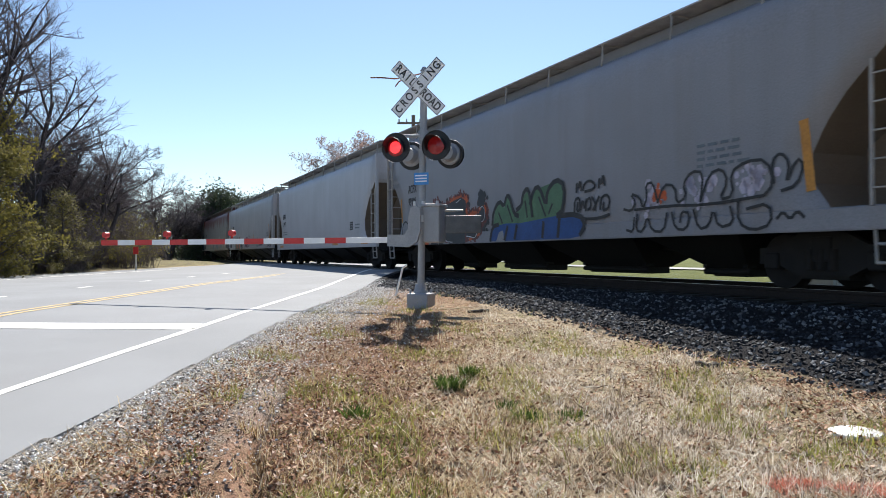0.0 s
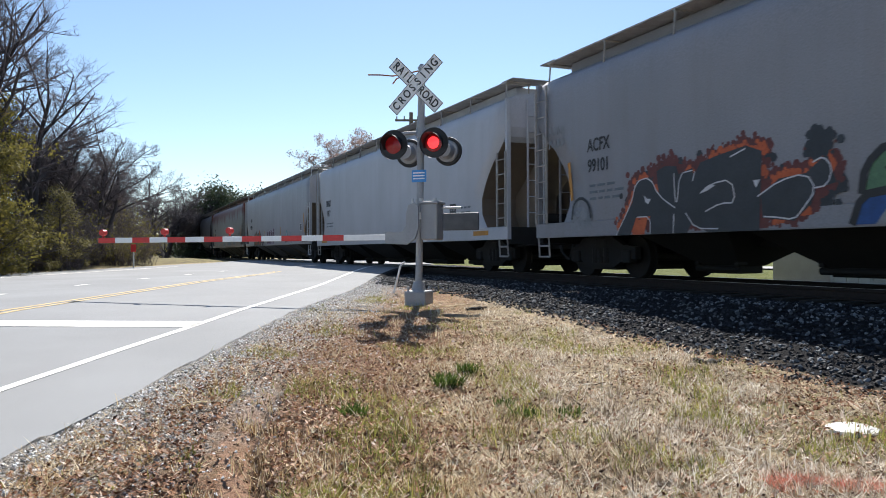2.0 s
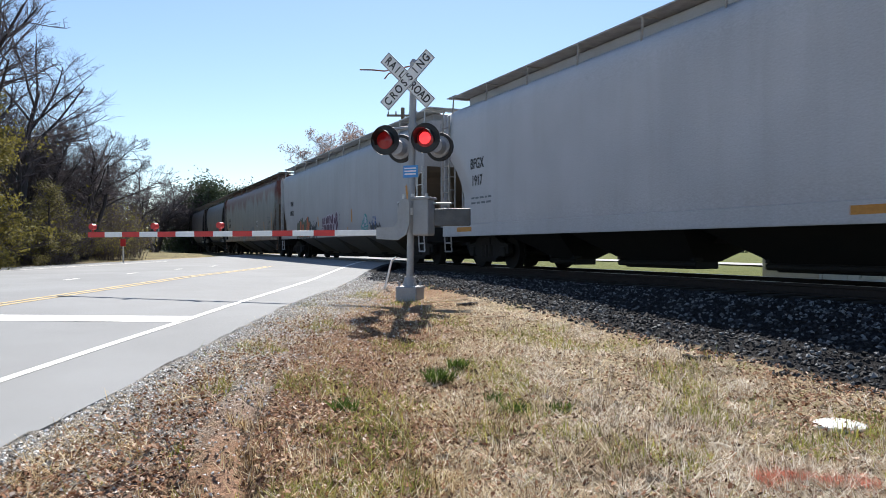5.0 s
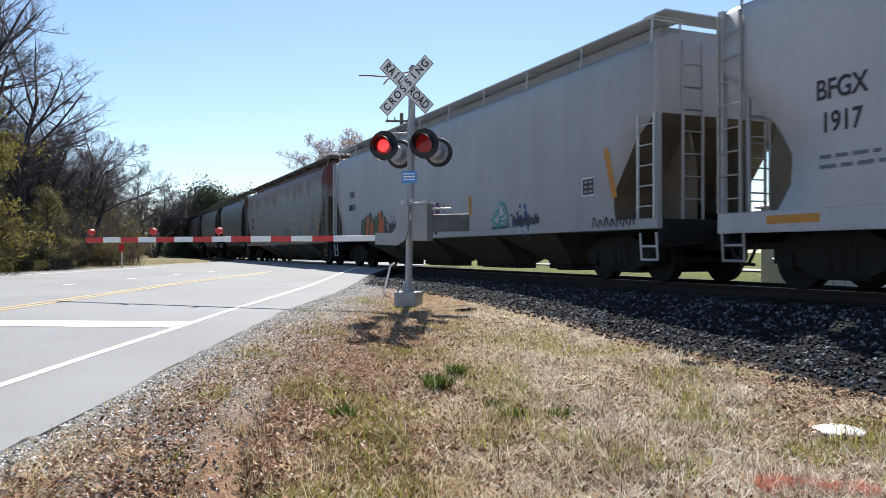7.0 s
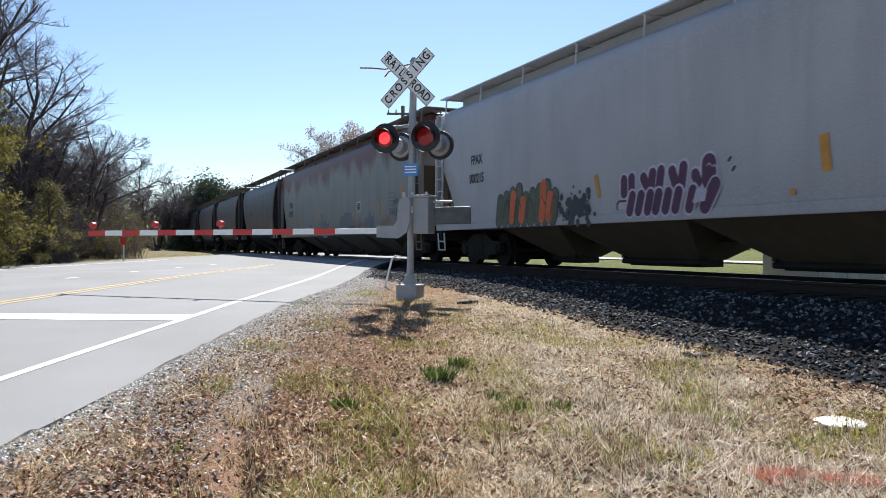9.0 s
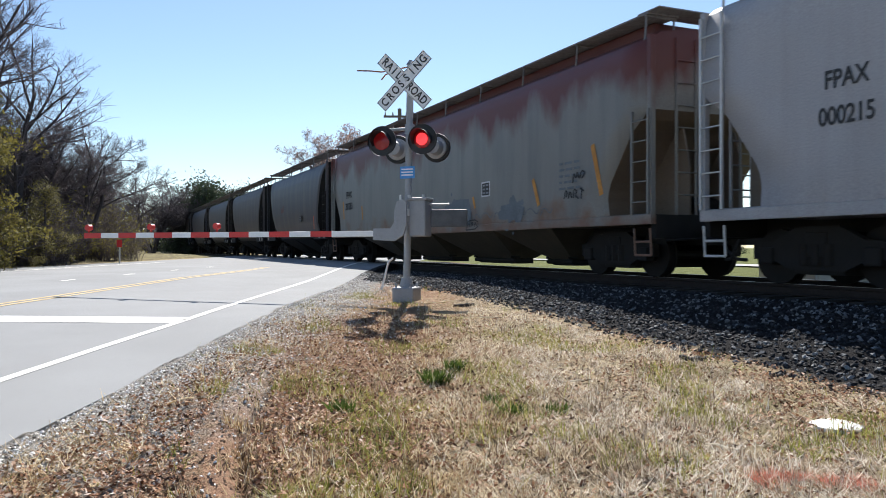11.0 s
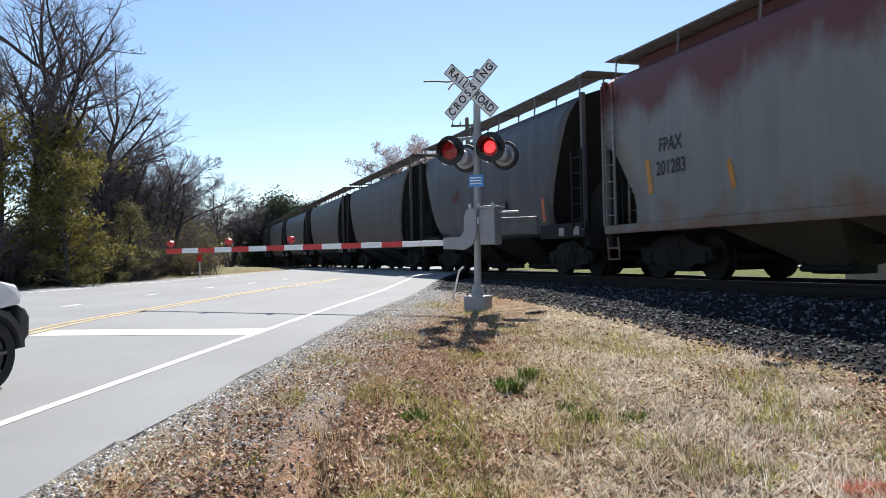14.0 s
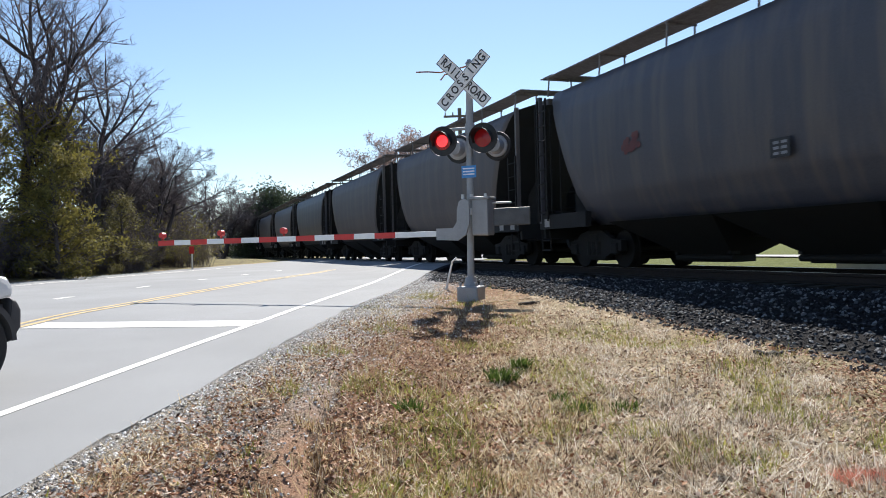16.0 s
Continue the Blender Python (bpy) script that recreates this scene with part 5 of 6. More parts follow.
def leaf_litter():
    rng = random.Random(12)
    v, f = [], []
    while len(f) < 52000:
        x, y = on_verge(rng)
        if x is None:
            continue
        a = road_a(x, y)
        if -0.34 < rut_c(x, y) < 0.06 and y < 7.2 and rng.random() < 0.93:
            continue
        if rng.random() > 0.22 + 0.6 * max(0.0, noise.noise((x * 2.5, y * 2.5, 31))) + 0.6 * bare(x, y) + 0.78 * smooth(a, 1.1, 1.6) * smooth(a, 4.8, 3.0):
            continue
        z = land_z(x, y) + rng.uniform(0.004, 0.035)
        an, s = rng.uniform(0, 6.28), rng.uniform(0.006, 0.024)
        u = Vector((math.cos(an), math.sin(an), rng.uniform(-0.8, 0.8))) * s
        w = Vector((-math.sin(an), math.cos(an), rng.uniform(-0.9, 0.9))) * s * rng.uniform(0.25, 0.7)
        c, i = Vector((x, y, z)), len(v)
        v += [c - u, c + w, c + u, c - w]
        f.append((i, i + 1, i + 2, i + 3))
    return tagged(mesh_obj("leaf_litter", v, f, M["litter"], None, "", False), "reddish brown dead leaves on the torn verge", "leaf litter", kind="stuff")


leaf_litter()


def scrap(x, y, turn, length, label):
    """A splintered dark piece of old timber."""
    rng = random.Random(int(x * 50))
    bm = B()
    n = 7
    rows = []
    for i in range(n):
        u = i / (n - 1) - 0.5
        w, h = 0.055 * (1 - (2 * u) ** 4 * 0.7) * rng.uniform(0.8, 1.2), 0.05 * rng.uniform(0.7, 1.2)
        c, d = Vector((x + u * length * math.cos(turn), y + u * length * math.sin(turn), 0)), Vector((-math.sin(turn), math.cos(turn), 0))
        c.z = land_z(c.x, c.y)
        rows.append([bm.verts.new(c + d * w * a_ + Vector((0, 0, h * b_ + 0.006))) for a_, b_ in ((-1, -0.3), (-0.8, 0.8), (0.1, 1.0), (0.8, 0.6), (1, -0.3))])
    for r0, r1 in zip(rows[:-1], rows[1:]):
        for i in range(5):
            bm.faces.new((r0[i], r0[(i + 1) % 5], r1[(i + 1) % 5], r1[i]))
    bm.faces.new(rows[0])
    bm.faces.new(rows[-1][::-1])
    return tagged(obj("timber_scrap", bm, M["tie"]), label, "timber scrap", "timber scraps beside the ballast")


scrap(0.56, 12.3, 0.1, 0.34, "dark splintered timber scrap on the gravel by the signal")
scrap(2.72, 7.85, -0.2, 0.28, "dark timber scrap at the edge of the ballast")


def dead_stick(x, y, turn, length):
    bm = B()
    p = Vector((x, y, land_z(x, y) + 0.03))
    for k in range(4):
        a_ = turn + (0.12, -0.1, 0.2, -0.05)[k]
        q_ = Vector((p.x + math.cos(a_) * length / 4, p.y + math.sin(a_) * length / 4, 0))
        q_.z = land_z(q_.x, q_.y) + 0.03 + 0.01 * (k % 2)
        rod(bm, p, q_, 0.009 - 0.0012 * k, 0.008 - 0.0012 * k, n=6)
        p = q_
    return tagged(obj("stick", bm, M["dry"]), "bleached dead stick lying on the verge", "stick", "dead sticks on the verge")


for x, y, turn, length in ((-2.12, 6.25, 0.75, 0.36), (0.62, 10.9, -0.5, 0.45), (2.0, 4.9, 2.4, 0.3), (1.2, 6.9, 0.2, 0.3), (-0.1, 12.6, 0.05, 0.7)):
    dead_stick(x, y, turn, length)


def paint_mark():
    rng = random.Random(6)
    v, f = [], []
    for k in range(2000):
        t = rng.random()
        x = 1.86 + 0.62 * t + rng.gauss(0, 0.03)
        y = 4.32 + 0.07 * math.sin(t * 5) + rng.gauss(0, 0.075) * (0.5 + abs(t - 0.5))
        if 0.35 < t < 0.6 and rng.random() < 0.7:
            continue
        z = land_z(x, y)
        an, ln = rng.uniform(0, 6.28), rng.uniform(0.02, 0.05)
        i = len(v)
        v += [(x, y, z + 0.012), (x + 0.006, y + 0.006, z + 0.012), (x + ln * math.cos(an), y + ln * math.sin(an), z + rng.uniform(0.015, 0.06))]
        f.append((i, i + 1, i + 2))
    return tagged(mesh_obj("paint_mark", v, f, M["orange"], None, "", False), "orange sprayed utility mark on the grass", "paint mark", kind="stuff")


paint_mark()


# ---- lettering and graffiti on the cars ----
INK = {k: mat("spray_" + k, c, 0.55, 0, 0.25, 3.0, 0.0, 30) for k, c in dict(
    black=(0.018, 0.018, 0.02), slate=(0.03, 0.036, 0.044), white=(0.62, 0.62, 0.64), orange=(0.55, 0.11, 0.03), maroon=(0.13, 0.03, 0.026), green=(0.09, 0.19, 0.10),
    blue=(0.012, 0.07, 0.25), purple=(0.07, 0.018, 0.06), lilac=(0.50, 0.46, 0.56), yellow=(0.52, 0.23, 0.03), teal=(0.05, 0.30, 0.30), moss=(0.08, 0.10, 0.06), dull=(0.125, 0.15, 0.175), grey=(0.25, 0.26, 0.28), pink=(0.5, 0.2, 0.4)).items()}


class Mural:
    """Sprayed work on a car's side, in a box xl..xr (falling x is to the viewer's right), z0..z1; u, v run 0 to 1."""

    def __init__(self, car, xl, xr, z0, z1, label):
        self.car, self.box, self.layers, self.label, self.n = car, (xl, xr, z0, z1), {}, label, 0

    def at(self, u, v):
        xl, xr, z0, z1 = self.box
        return Vector((xl + (xr - xl) * u, z0 + (z1 - z0) * v))

    def bm(self, ink, depth):
        return self.layers.setdefault((ink, depth), bmesh.new())

    def poly(self, ink, pts, depth=0):
        bm = self.bm(ink, depth)
        f = bm.faces.new([bm.verts.new((p.x, 1.611 + depth * 0.002, p.y)) for p in (self.at(*q) for q in pts)])
        bmesh.ops.triangulate(bm, faces=[f])

    def line(self, ink, pts, w, depth=3):
        p = [self.at(*q) for q in pts]
        if len(p) > 2:      # round the corners a little
            q = [p[0]]
            for a, b in zip(p[:-1], p[1:]):
                q += [a.lerp(b, 0.25), a.lerp(b, 0.75)]
            p = q + [p[-1]]
        stroke(self.bm(ink, depth), p, w, 1.611 + depth * 0.002)

    def pill(self, ink, u0, v0, u1, v1, r, depth=1, edge=None, ew=0.025):
        a, b = self.at(u0, v0), self.at(u1, v1)
        d = (b - a).normalized() if (b - a).length > 1e-4 else Vector((0, 1))
        n = Vector((-d.y, d.x))

        def ring_(rr):
            pts = []
            for k in range(9):
                t = math.pi * k / 8
                pts.append(b + n * rr * math.cos(t) + d * rr * math.sin(t))
            for k in range(9):
                t = math.pi * k / 8
                pts.append(a - n * rr * math.cos(t) - d * rr * math.sin(t))
            return pts
        if edge:
            bm = self.bm(edge, depth - 1)
            bm.faces.new([bm.verts.new((p.x, 1.611 + (depth - 1) * 0.002, p.y)) for p in ring_(r + ew)])
        bm = self.bm(ink, depth)
        bm.faces.new([bm.verts.new((p.x, 1.611 + depth * 0.002, p.y)) for p in ring_(r)])

    def fog(self, ink, u, v, r, n, seed, depth=-1, size=0.05):
        rng = random.Random(seed)
        bm = self.bm(ink, depth)
        for _ in range(n):
            c = self.at(u, v) + Vector((rng.gauss(0, r), rng.gauss(0, r * 0.7)))
            s = size * rng.uniform(0.4, 1.4)
            c.y = max(c.y, 0.86 + s)
            bm.faces.new([bm.verts.new((c.x + s * math.cos(k * 1.047), 1.611 + depth * 0.002, c.y + s * math.sin(k * 1.047))) for k in range(6)])

    def done(self):
        for (ink, depth), bm in sorted(self.layers.items(), key=lambda i: i[0][1]):
            part("graffiti", bm, INK[ink], self.car, self.label)


def crop(pts, x0, x1, y0, y1):
    return [((x - x0) / (x1 - x0), (y1 - y) / (y1 - y0)) for x, y in pts]


def dark_letters(car):
    """Big slate letters with white outlines on an orange cloud."""
    g = Mural(car, 16.6, 11.5, 0.84, 2.28, "dark sprayed letters with white outlines over an orange cloud")
    K = (200, 1080, 170, 600)
    letters = [[(225, 600), (310, 420), (330, 310), (400, 295), (440, 400), (510, 470), (505, 600), (400, 600), (400, 505), (330, 505), (300, 600)],
               [(440, 400), (430, 270), (470, 250), (520, 260), (520, 430), (530, 300), (590, 280), (605, 500), (565, 600), (510, 600), (510, 470)],
               [(585, 340), (620, 260), (700, 235), (790, 215), (845, 250), (835, 600), (650, 600), (590, 560), (575, 470)],
               [(840, 440), (900, 380), (980, 370), (1040, 300), (1065, 420), (1005, 440), (995, 500), (945, 565), (890, 555), (845, 545)]]
    rng = random.Random(31)
    for l in letters:
        pts = crop(l, *K)
        g.poly("slate", pts, 0)
        for (u0, v0), (u1, v1) in zip(pts, pts[1:] + pts[:1]):
            for k in range(4):
                t = (k + rng.random()) / 4
                u, v = u0 + (u1 - u0) * t, v0 + (v1 - v0) * t
                if v > 0.06:
                    g.fog("maroon", u, v + 0.03, 0.09, 14, rng.random(), -2, 0.05)
                    g.fog("slate", u, v - 0.05, 0.11, 10, rng.random(), -3, 0.06)
                    if rng.random() < (0.75 if u < 0.2 or (u > 0.62 and v > 0.5) else 0.12):
                        g.fog("orange", u, v, 0.06, 12, rng.random(), -1, 0.045)
    g.poly("orange", crop([(330, 520), (385, 520), (370, 600), (310, 600)], *K), 1)
    for l in ([(225, 600), (310, 420), (330, 310), (400, 295), (440, 400), (515, 470)], [(400, 600), (400, 505), (335, 505)], [(505, 600), (510, 500)], [(510, 295), (515, 440), (525, 440), (535, 300), (590, 292)],
              [(590, 345), (600, 300)], [(620, 410), (660, 370), (740, 358), (755, 470), (700, 465), (640, 500)], [(560, 500), (600, 580), (690, 585)], [(735, 255), (790, 228)], [(830, 450), (900, 390), (980, 370), (1010, 440), (970, 520), (945, 560), (890, 545), (850, 540)], [(1000, 330), (1030, 310), (1055, 360), (1040, 430), (1005, 435)]):
        g.line("white", crop(l, *K), 0.022)
    g.poly("white", crop([(620, 410), (660, 372), (680, 378), (650, 400)], *K), 2)
    g.poly("white", crop([(370, 390), (385, 410), (405, 412), (388, 422), (390, 440), (376, 424)], *K), 2)
    g.poly("white", crop([(815, 375), (840, 375), (825, 410)], *K), 2)
    for k in range(4):
        g.fog("slate", 0.93, 0.75 + 0.04 * k, 0.09, 60, 50 + k, 1, 0.05)
    g.done()


def green_letters(car):
    """Angular green letters fading to blue, heavily outlined, with a thin tag beside them."""
    g = Mural(car, 11.4, 6.95, 0.87, 2.22, "green and blue sprayed letters with black outlines")
    K = (540, 1030, 140, 400)
    for l in ([(565, 325), (575, 255), (605, 210), (632, 242), (640, 198), (660, 190), (690, 280), (715, 290), (712, 325)], [(700, 325), (700, 260), (735, 240), (740, 200), (765, 175), (787, 290), (775, 325)],
              [(775, 325), (775, 230), (800, 180), (822, 175), (850, 270), (856, 200), (900, 158), (937, 185), (930, 275), (905, 325)]):
        g.poly("green", crop(l, *K), 1)
    g.poly("blue", crop([(545, 400), (562, 328), (640, 318), (720, 322), (840, 312), (930, 300), (1008, 308), (1024, 350), (1005, 392), (960, 400)], *K), 2)
    g.poly("grey", crop([(582, 400), (602, 356), (624, 350), (632, 400)], *K), 3)
    for l in ([(560, 325), (565, 258), (602, 205), (632, 238), (645, 188), (662, 192), (690, 280), (715, 288)], [(700, 262), (732, 240), (735, 195), (758, 165), (772, 195), (787, 300)],
              [(772, 245), (795, 175), (822, 168), (856, 262), (858, 195), (900, 148), (940, 180), (932, 280), (905, 302)], [(545, 400), (560, 328), (600, 320)], [(632, 398), (652, 330)], [(690, 395), (704, 328)],
              [(836, 395), (842, 322)], [(908, 395), (916, 312)], [(902, 303), (1002, 304), (1026, 350), (1002, 390)]):
        g.line("black", crop(l, *K), 0.11, 4)
    for l in ([(598, 262), (622, 318)], [(650, 232), (680, 312)], [(748, 222), (760, 300)], [(818, 212), (852, 300)], [(866, 292), (884, 250)]):
        g.line("black", crop(l, *K), 0.06, 4)
    g.done()
    g = Mural(car, 7.4, 6.05, 1.2, 2.2, "thin black sprayed tag")
    K = (935, 1165, 120, 300)
    for l in ([(948, 190), (952, 145), (962, 180), (974, 140), (980, 185)], [(1085, 185), (1092, 140), (1102, 180), (1112, 130), (1122, 178)], [(990, 185), (1000, 160), (1030, 150), (1065, 165), (1060, 185), (1000, 190)],
              [(935, 262), (938, 215), (968, 208), (976, 250), (950, 262), (960, 225)], [(975, 255), (990, 212), (1003, 262), (1012, 215)], [(1008, 262), (1012, 222), (1038, 213), (1040, 250), (1018, 258)], [(1045, 212), (1070, 240), (1062, 262)], [(1090, 212), (1052, 262)],
              [(1095, 262), (1098, 222), (1130, 208), (1152, 228), (1140, 262), (1108, 265), (1118, 235)], [(938, 272), (990, 290), (1080, 292), (1150, 280)]):
        g.line("black", crop(l, *K), 0.06)
    g.done()


def outline_letters(car):
    g = Mural(car, 5.7, 1.55, 0.88, 2.0, "large hollow letters in black outline")
    lw = 0.05
    for l in ([(0.0, 0.45), (0.06, 0.4), (0.09, 0.55), (0.05, 0.7), (0.12, 0.62), (0.14, 0.42), (0.17, 0.6), (0.16, 0.82), (0.21, 0.84), (0.24, 0.5)],
              [(0.24, 0.5), (0.28, 0.78), (0.35, 0.74), (0.36, 0.45), (0.42, 0.55), (0.40, 0.75), (0.45, 0.92), (0.52, 0.88), (0.5, 0.45)],
              [(0.5, 0.45), (0.55, 0.85), (0.62, 0.9), (0.65, 0.7), (0.6, 0.45), (0.68, 0.5), (0.66, 0.82), (0.74, 0.95), (0.84, 0.93), (0.87, 0.6), (0.82, 0.45)],
              [(0.87, 0.6), (0.86, 0.9), (0.9, 1.0), (0.94, 0.85), (0.92, 0.55), (0.97, 0.9), (1.0, 0.8), (0.97, 0.55), (0.9, 0.5)],
              [(0.02, 0.1), (0.07, 0.05), (0.08, 0.3)], [(0.1, 0.35), (0.09, 0.08), (0.14, 0.05), (0.17, 0.32), (0.2, 0.06), (0.28, 0.04), (0.3, 0.34)],
              [(0.33, 0.34), (0.35, 0.08), (0.42, 0.05), (0.44, 0.3), (0.39, 0.34), (0.38, 0.16)], [(0.46, 0.36), (0.49, 0.05), (0.55, 0.1), (0.57, 0.35), (0.6, 0.06), (0.68, 0.12), (0.66, 0.36)],
              [(0.7, 0.42), (0.7, 0.12), (0.77, 0.0), (0.86, 0.08), (0.85, 0.36), (0.74, 0.3)], [(0.08, 0.42), (0.3, 0.44), (0.55, 0.40), (0.82, 0.46)], [(0.88, 0.14), (0.91, 0.24), (0.94, 0.12), (0.97, 0.24), (1.0, 0.14)]):
        g.line("black", l, lw)
    for u, v in ((0.2, 0.6), (0.48, 0.65), (0.76, 0.7)):
        g.fog("lilac", u, v, 0.2, 22, int(u * 50), -2, 0.08)
    g.fog("orange", 0.25, 0.62, 0.08, 18, 3, -1, 0.05)
    g.done()


def purple_letters(car):
    g = Mural(car, 12.0, 9.2, 1.08, 1.93, "purple sprayed bubble letters with white outlines")
    for i, (u, v0, v1, du) in enumerate(((0.07, .5, .78, 0), (0.15, .5, .8, 0), (0.27, .55, .78, .05), (0.36, .5, .85, -.02), (0.44, .5, .88, -.02), (0.54, .5, .84, .04), (0.64, .52, .9, -.02), (0.74, .58, .72, .02), (0.85, .6, .9, 0))):
        g.pill("purple", u + du, v0, u, v1, 0.1 if i < 8 else 0.16, 2, "lilac", 0.045)
    for i, u in enumerate((0.13, 0.22, 0.31, 0.39, 0.48, 0.57, 0.69)):
        g.pill("purple", u, 0.1, u + 0.03, 0.42, 0.1, 4, "lilac", 0.04)
    g.pill("purple", 0.82, 0.1, 0.9, 0.5, 0.12, 4, "lilac", 0.03)
    g.poly("lilac", [(0.72, 0.18), (0.82, 0.2), (0.84, 0.42), (0.75, 0.44)], 6)
    g.poly("lilac", [(0.02, 0.16), (0.09, 0.16), (0.09, 0.3), (0.02, 0.3)], 6)
    g.line("purple", [(0.0, 0.14), (0.0, 0.33), (0.1, 0.33)], 0.04, 6)
    for u, v in ((0.84, 0.86), (0.88, 0.82)):
        g.line("lilac", [(u, v), (u + 0.02, v + 0.05), (u + 0.03, v - 0.02)], 0.02, 7)
    for u, v in ((1.0, 0.9), (1.03, 0.72)):
        g.pill("slate", u, v, u + 0.015, v + 0.05, 0.03, 2, "lilac", 0.015)
    g.done()


def orange_letters(car):
    g = Mural(car, 17.0, 12.9, 1.08, 1.95, "moss green and orange sprayed letters")
    for i in range(9):
        u = 0.06 + 0.075 * i
        g.pill("moss", u, 0.05, u + 0.02, 0.62 + 0.25 * ((i * 5) % 4) / 3, 0.14, 1, "slate", 0.03)
    for u, h in ((0.22, 0.72), (0.33, 0.55), (0.55, 0.9), (0.62, 0.6)):
        g.pill("orange", u, 0.1, u + 0.02, h, 0.13, 3)
    for i in range(5):
        g.line("black", [(0.12 + 0.13 * i, 0.1), (0.15 + 0.13 * i, 0.7), (0.2 + 0.13 * i, 0.4)], 0.03, 4)
    g.fog("slate", 0.88, 0.25, 0.25, 90, 8, 1, 0.07)
    g.done()


def streak(car, x, z, w, h, ink="yellow", lean=0.12):
    bm = B()
    stroke(bm, [(x + lean * 0.5, z + h / 2), (x, z), (x - lean * 0.5, z - h / 2)], w, 1.612)
    part("sprayed_mark", bm, INK[ink], car, "orange sprayed mark")


def placard(car, x, z, w=0.42, h=0.34, border=True):
    p = part("placard", plate(x, z, w, h, 1.61), INK["black"], car, "small black and white stencilled panel")
    if border:
        bm = B()
        for dz in (-h / 2, h / 2):
            box(bm, x - w / 2 - 0.02, 1.609, z + dz - 0.018, x + w / 2 + 0.02, 1.6155, z + dz + 0.018)
        for dx in (-w / 2, w / 2):
            box(bm, x + dx - 0.018, 1.609, z - h / 2, x + dx + 0.018, 1.6155, z + h / 2)
        part("border", bm, INK["white"], p)
    bm = B()
    for k in (-1, 0, 1):
        for j in (-1, 1):
            box(bm, x + j * w * 0.2 - w * 0.14, 1.6145, z + k * h * 0.28 - 0.022, x + j * w * 0.2 + w * 0.14, 1.6165, z + k * h * 0.28 + 0.022)
    part("print_bar", bm, INK["grey"], p)


def small_print(car, x, z, lines, w, step=0.13):
    rng = random.Random(int(x * 100))
    bm = B()
    for i in range(lines):
        k = x + w / 2
        while k > x - w / 2:
            l = rng.uniform(0.1, 0.28)
            box(bm, k - l, 1.608, z - i * step - 0.025, k, 1.6105, z - i * step + 0.025)
            k -= l + 0.07
    part("print_bar", bm, INK["dull"], car, "rows of small stencilled print")


def marks(car, x, z1, z2, a, b, size):
    words("lettering", a, size, side_mark(x, z1, 1.609), INK["black"], car, "black stencilled lettering", 0.82, 0.006)
    words("lettering", b, size, side_mark(x, z2, 1.609), INK["black"], car, "black stencilled lettering", 0.82, 0.006)


dark_letters(white_a)
green_letters(white_a)
outline_letters(white_a)
streak(white_a, 1.5, 1.9, 0.16, 1.0)
streak(white_a, 18.05, 2.0, 0.1, 0.8)
marks(white_a, 17.05, 2.65, 2.24, "ACFX", "99101", 0.36)
small_print(white_a, 16.9, 1.85, 3, 0.9)
small_print(white_a, 3.2, 2.3, 4, 1.0, 0.11)
tag = Mural(white_a, 18.95, 18.2, 2.75, 3.3, "small black sprayed tag")
for i in range(4):
    tag.line("grey", [(0.1 + 0.22 * i, 0.55), (0.12 + 0.22 * i, 0.95), (0.25 + 0.2 * i, 0.6)], 0.05)
    tag.line("grey", [(0.08 + 0.22 * i, 0.05), (0.12 + 0.22 * i, 0.45), (0.25 + 0.2 * i, 0.1)], 0.05)
tag.done()
ringt = Mural(white_a, 18.0, 17.3, 0.9, 1.65, "round dark sprayed tag")
ringt.line("slate", [(0.0, 0.4), (0.1, 0.85), (0.5, 1.0), (0.9, 0.8), (1.0, 0.4)], 0.06)
ringt.fog("grey", 0.5, 0.35, 0.18, 50, 3, -1, 0.06)
ringt.done()

marks(white_b, 17.22, 2.70, 2.26, "BFGX", "1917", 0.38)
small_print(white_b, 17.0, 1.82, 2, 1.1)
placard(white_b, 3.3, 1.72, border=False)
small_print(white_b, 2.45, 1.75, 2, 0.6)
for x, z in ((18.0, 1.02), (5.9, 1.02), (1.5, 1.02)):
    part("reflective_strip", box(B(), x - 0.45, 1.606, z - 0.06, x + 0.45, 1.6115, z + 0.06), INK["yellow"], white_b, "yellow reflective strip")

purple_letters(white_d)
orange_letters(white_d)
marks(white_d, 18.0, 2.75, 2.27, "FPAX", "000215", 0.34)
placard(white_d, 2.07, 1.85)
streak(white_d, 1.35, 2.05, 0.16, 0.95, lean=0.28)
streak(white_d, 7.47, 1.78, 0.15, 0.5, lean=0.06)
streak(white_d, 12.65, 1.7, 0.12, 0.45)
part("sprayed_mark", rod(B(), (8.0, 1.608, 1.29), (8.0, 1.612, 1.29), 0.05, n=10), INK["yellow"], white_d, "yellow dot")
tg = Mural(white_d, 6.25, 5.3, 1.1, 1.75, "teal sprayed tag")
for l in ([(0.1, 0.0), (0.15, 0.5), (0.4, 0.55), (0.5, 0.95), (0.8, 0.9), (0.75, 0.5), (0.45, 0.45)], [(0.3, 0.0), (0.4, 0.35), (0.7, 0.3), (0.9, 0.4)], [(0.0, 0.4), (0.3, 0.2), (0.6, 0.1), (0.8, 0.25)]):
    tg.line("teal", l, 0.06)
for u, v, r in ((0.3, 0.35, 0.2), (0.68, 0.4, 0.2), (0.5, 0.75, 0.16)):
    tg.pill("lilac", u, v - 0.06, u, v + 0.06, r * 0.75, 0, "teal", 0.05)
tg.line("slate", [(0.05, 0.02), (0.3, 0.12), (0.6, 0.06), (0.95, 0.12)], 0.05)
tg.done()
tg = Mural(white_d, 5.2, 3.9, 1.1, 1.5, "dark sprayed scrawl")
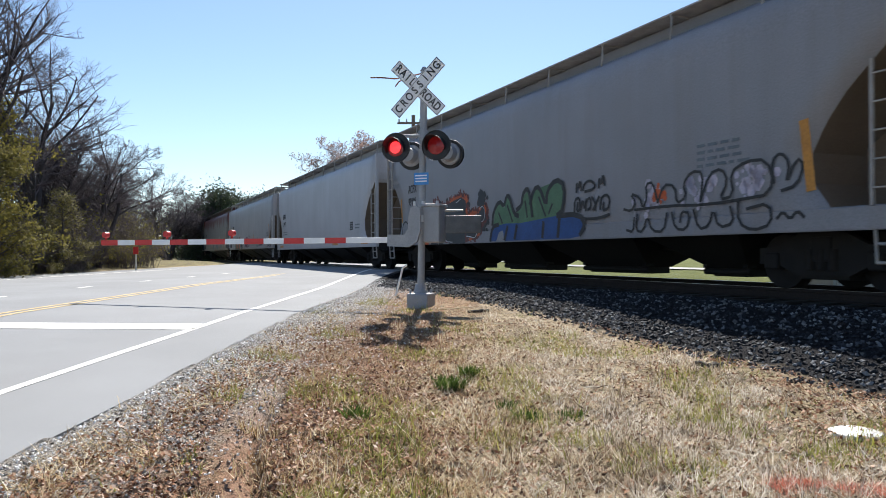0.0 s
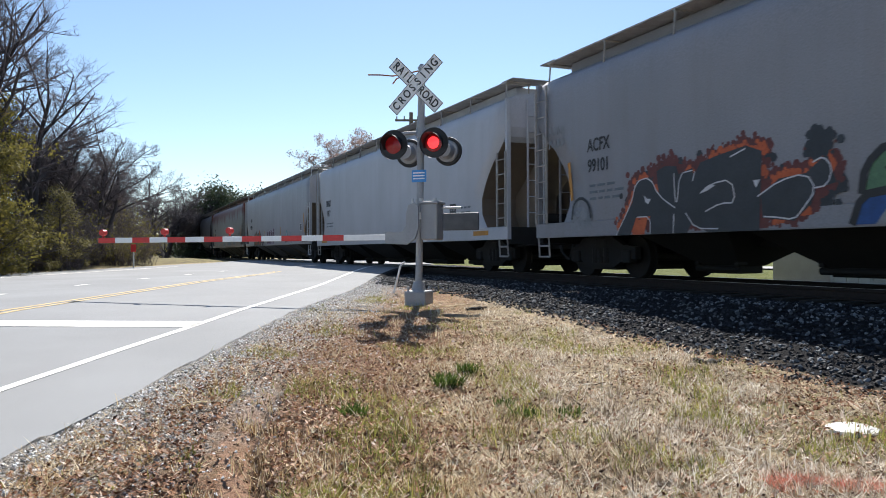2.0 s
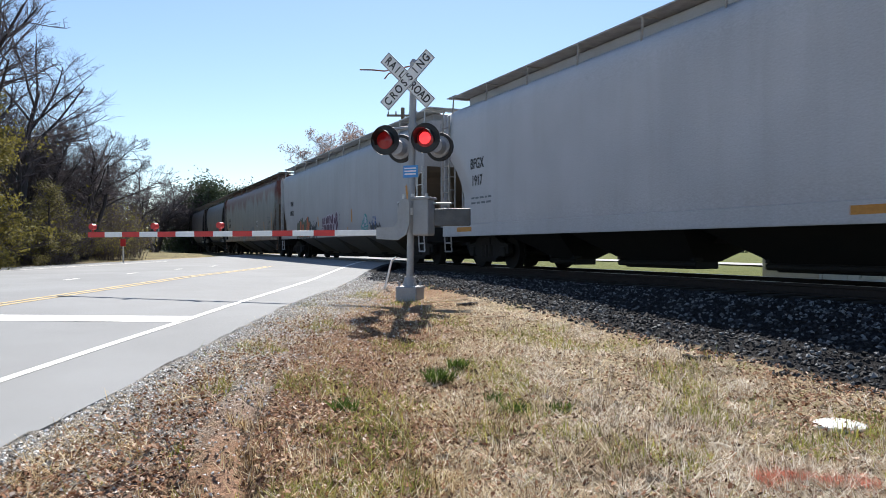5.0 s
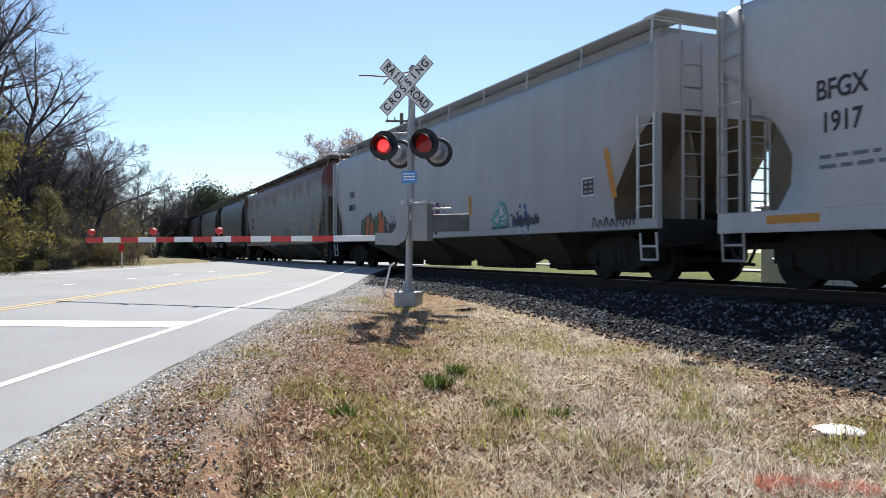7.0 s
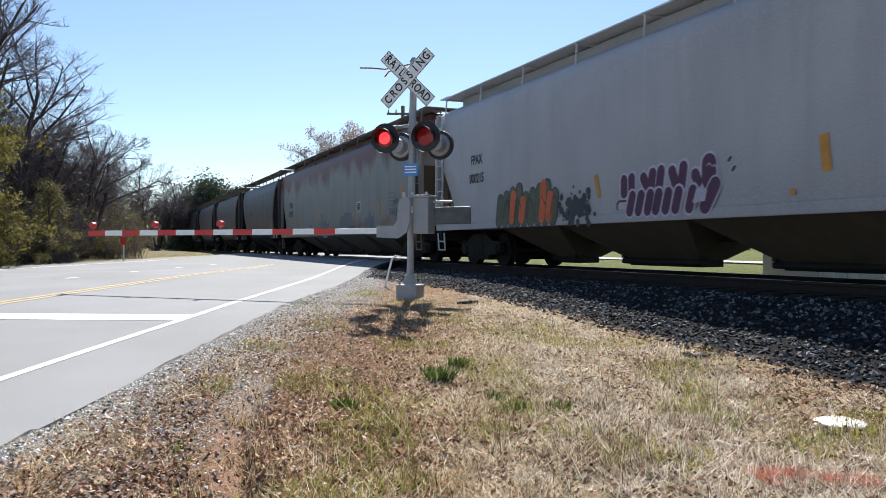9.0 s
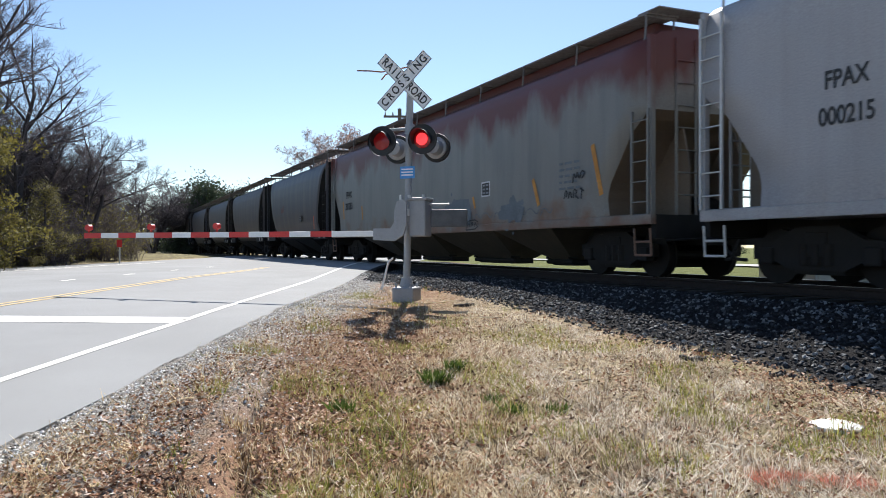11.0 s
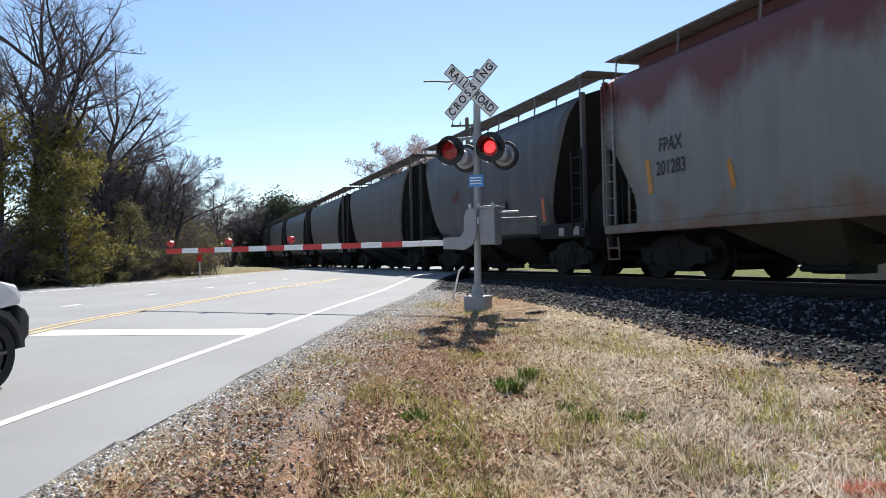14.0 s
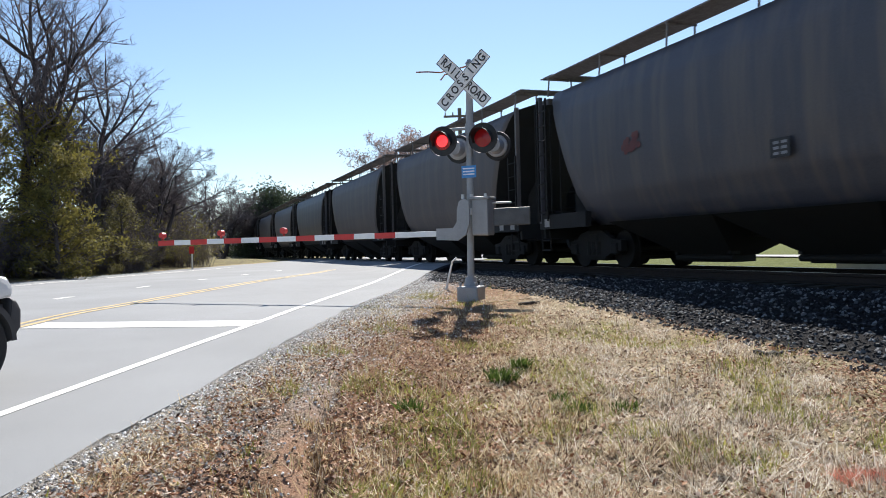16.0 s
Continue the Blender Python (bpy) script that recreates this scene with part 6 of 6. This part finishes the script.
for i in range(7):
    tg.line("slate", [(0.03 + 0.13 * i, 0.2), (0.07 + 0.13 * i, 0.95 - 0.25 * (i % 2)), (0.12 + 0.13 * i, 0.1), (0.16 + 0.13 * i, 0.6)], 0.05)
tg.fog("blue", 0.4, 0.5, 0.2, 40, 5, -1, 0.05)
tg.done()
tg = Mural(white_d, 2.0, 0.5, 1.0, 1.3, "black sprayed tag")
for i in range(7):
    tg.line("black", [(0.05 + 0.13 * i, 0.1), (0.08 + 0.13 * i, 0.9 - 0.2 * (i % 2)), (0.14 + 0.13 * i, 0.2)], 0.04)
tg.done()

marks(beige_e, 18.05, 2.60, 2.16, "FPAX", "201283", 0.38)
placard(beige_e, 6.33, 2.02)
streak(beige_e, 1.6, 2.07, 0.13, 1.0, lean=0.3)
streak(beige_e, 3.9, 1.78, 0.12, 0.6, lean=0.25)
streak(beige_e, 7.0, 1.72, 0.1, 0.3)
streak(beige_e, 18.75, 2.05, 0.14, 0.7)
streak(beige_e, 16.35, 1.85, 0.12, 0.5)
streak(beige_e, 12.2, 1.85, 0.12, 0.5)
small_print(beige_e, 2.6, 2.3, 5, 0.7)
for xl, xr, z0, z1, pts in ((8.9, 7.15, 1.15, 1.86, ((0, 0.05), (0.02, 0.8), (0.3, 0.86), (0.34, 1.0), (0.9, 0.96), (1.0, 0.5), (0.95, 0))), (11.9, 10.6, 1.1, 1.5, ((0, 0), (0.03, 0.9), (0.5, 1.0), (1.0, 0.85), (0.97, 0))), (5.6, 4.4, 1.2, 1.6, ((0, 0.1), (0.05, 0.9), (0.6, 1.0), (1.0, 0.7), (0.9, 0)))):
    op = Mural(beige_e, xl, xr, z0, z1, "dull blue-grey overpainted patch")
    op.poly("dull", pts, -2)
    op.fog("dull", 0.5, 0.5, 0.3, 40, int(xl * 9), -3, 0.09)
    op.done()
tg = Mural(beige_e, 2.75, 1.95, 1.5, 2.12, "black sprayed tag")
for l in ([(0.4, 0.6), (0.45, 0.95), (0.55, 0.7), (0.6, 1.0), (0.7, 0.65), (0.78, 0.98), (0.95, 0.9), (0.8, 0.7)], [(0.0, 0.1), (0.06, 0.4), (0.16, 0.3), (0.08, 0.16)], [(0.2, 0.1), (0.28, 0.38), (0.36, 0.1)], [(0.42, 0.1), (0.46, 0.42), (0.6, 0.3), (0.5, 0.2), (0.66, 0.06)], [(0.72, 0.4), (0.9, 0.3)], [(0.8, 0.42), (0.78, 0.05)]):
    tg.line("black", l, 0.035)
tg.done()
tg = Mural(beige_e, 7.45, 6.75, 1.02, 1.28, "boxed black tag")
for l in ([(0, 0), (0.02, 0.9), (0.98, 1.0), (1.0, 0.1), (0, 0)], [(0.12, 0.25), (0.2, 0.75), (0.3, 0.3)], [(0.4, 0.3), (0.45, 0.75), (0.6, 0.7), (0.5, 0.4)], [(0.7, 0.3), (0.75, 0.8), (0.88, 0.35)]):
    tg.line("black", l, 0.035)
tg.done()
sc = Mural(beige_e, 8.2, 3.2, 1.1, 1.6, "faded dark scrawl")
for i in range(9):
    sc.line("dull", [(0.02 + 0.11 * i, 0.3 + 0.3 * (i % 2)), (0.05 + 0.11 * i, 0.7), (0.1 + 0.11 * i, 0.35), (0.12 + 0.11 * i, 0.6)], 0.025)
sc.done()
placard(grey_f, 4.73, 1.95, 0.42, 0.3, border=False)
streak(grey_f, 2.1, 1.7, 0.12, 0.6, "orange")
fr = Mural(grey_f, 9.3, 8.3, 2.4, 2.65, "faded red mark")
fr.fog("maroon", 0.5, 0.5, 0.12, 30, 2, 0, 0.07)
fr.done()


# ---- movement ----
def motions():
    for car, s0 in TRAIN:
        walk(car, [(t, track_m(s0 - train_run(t), z=RAIL_Z)) for t in range(0, 17)])
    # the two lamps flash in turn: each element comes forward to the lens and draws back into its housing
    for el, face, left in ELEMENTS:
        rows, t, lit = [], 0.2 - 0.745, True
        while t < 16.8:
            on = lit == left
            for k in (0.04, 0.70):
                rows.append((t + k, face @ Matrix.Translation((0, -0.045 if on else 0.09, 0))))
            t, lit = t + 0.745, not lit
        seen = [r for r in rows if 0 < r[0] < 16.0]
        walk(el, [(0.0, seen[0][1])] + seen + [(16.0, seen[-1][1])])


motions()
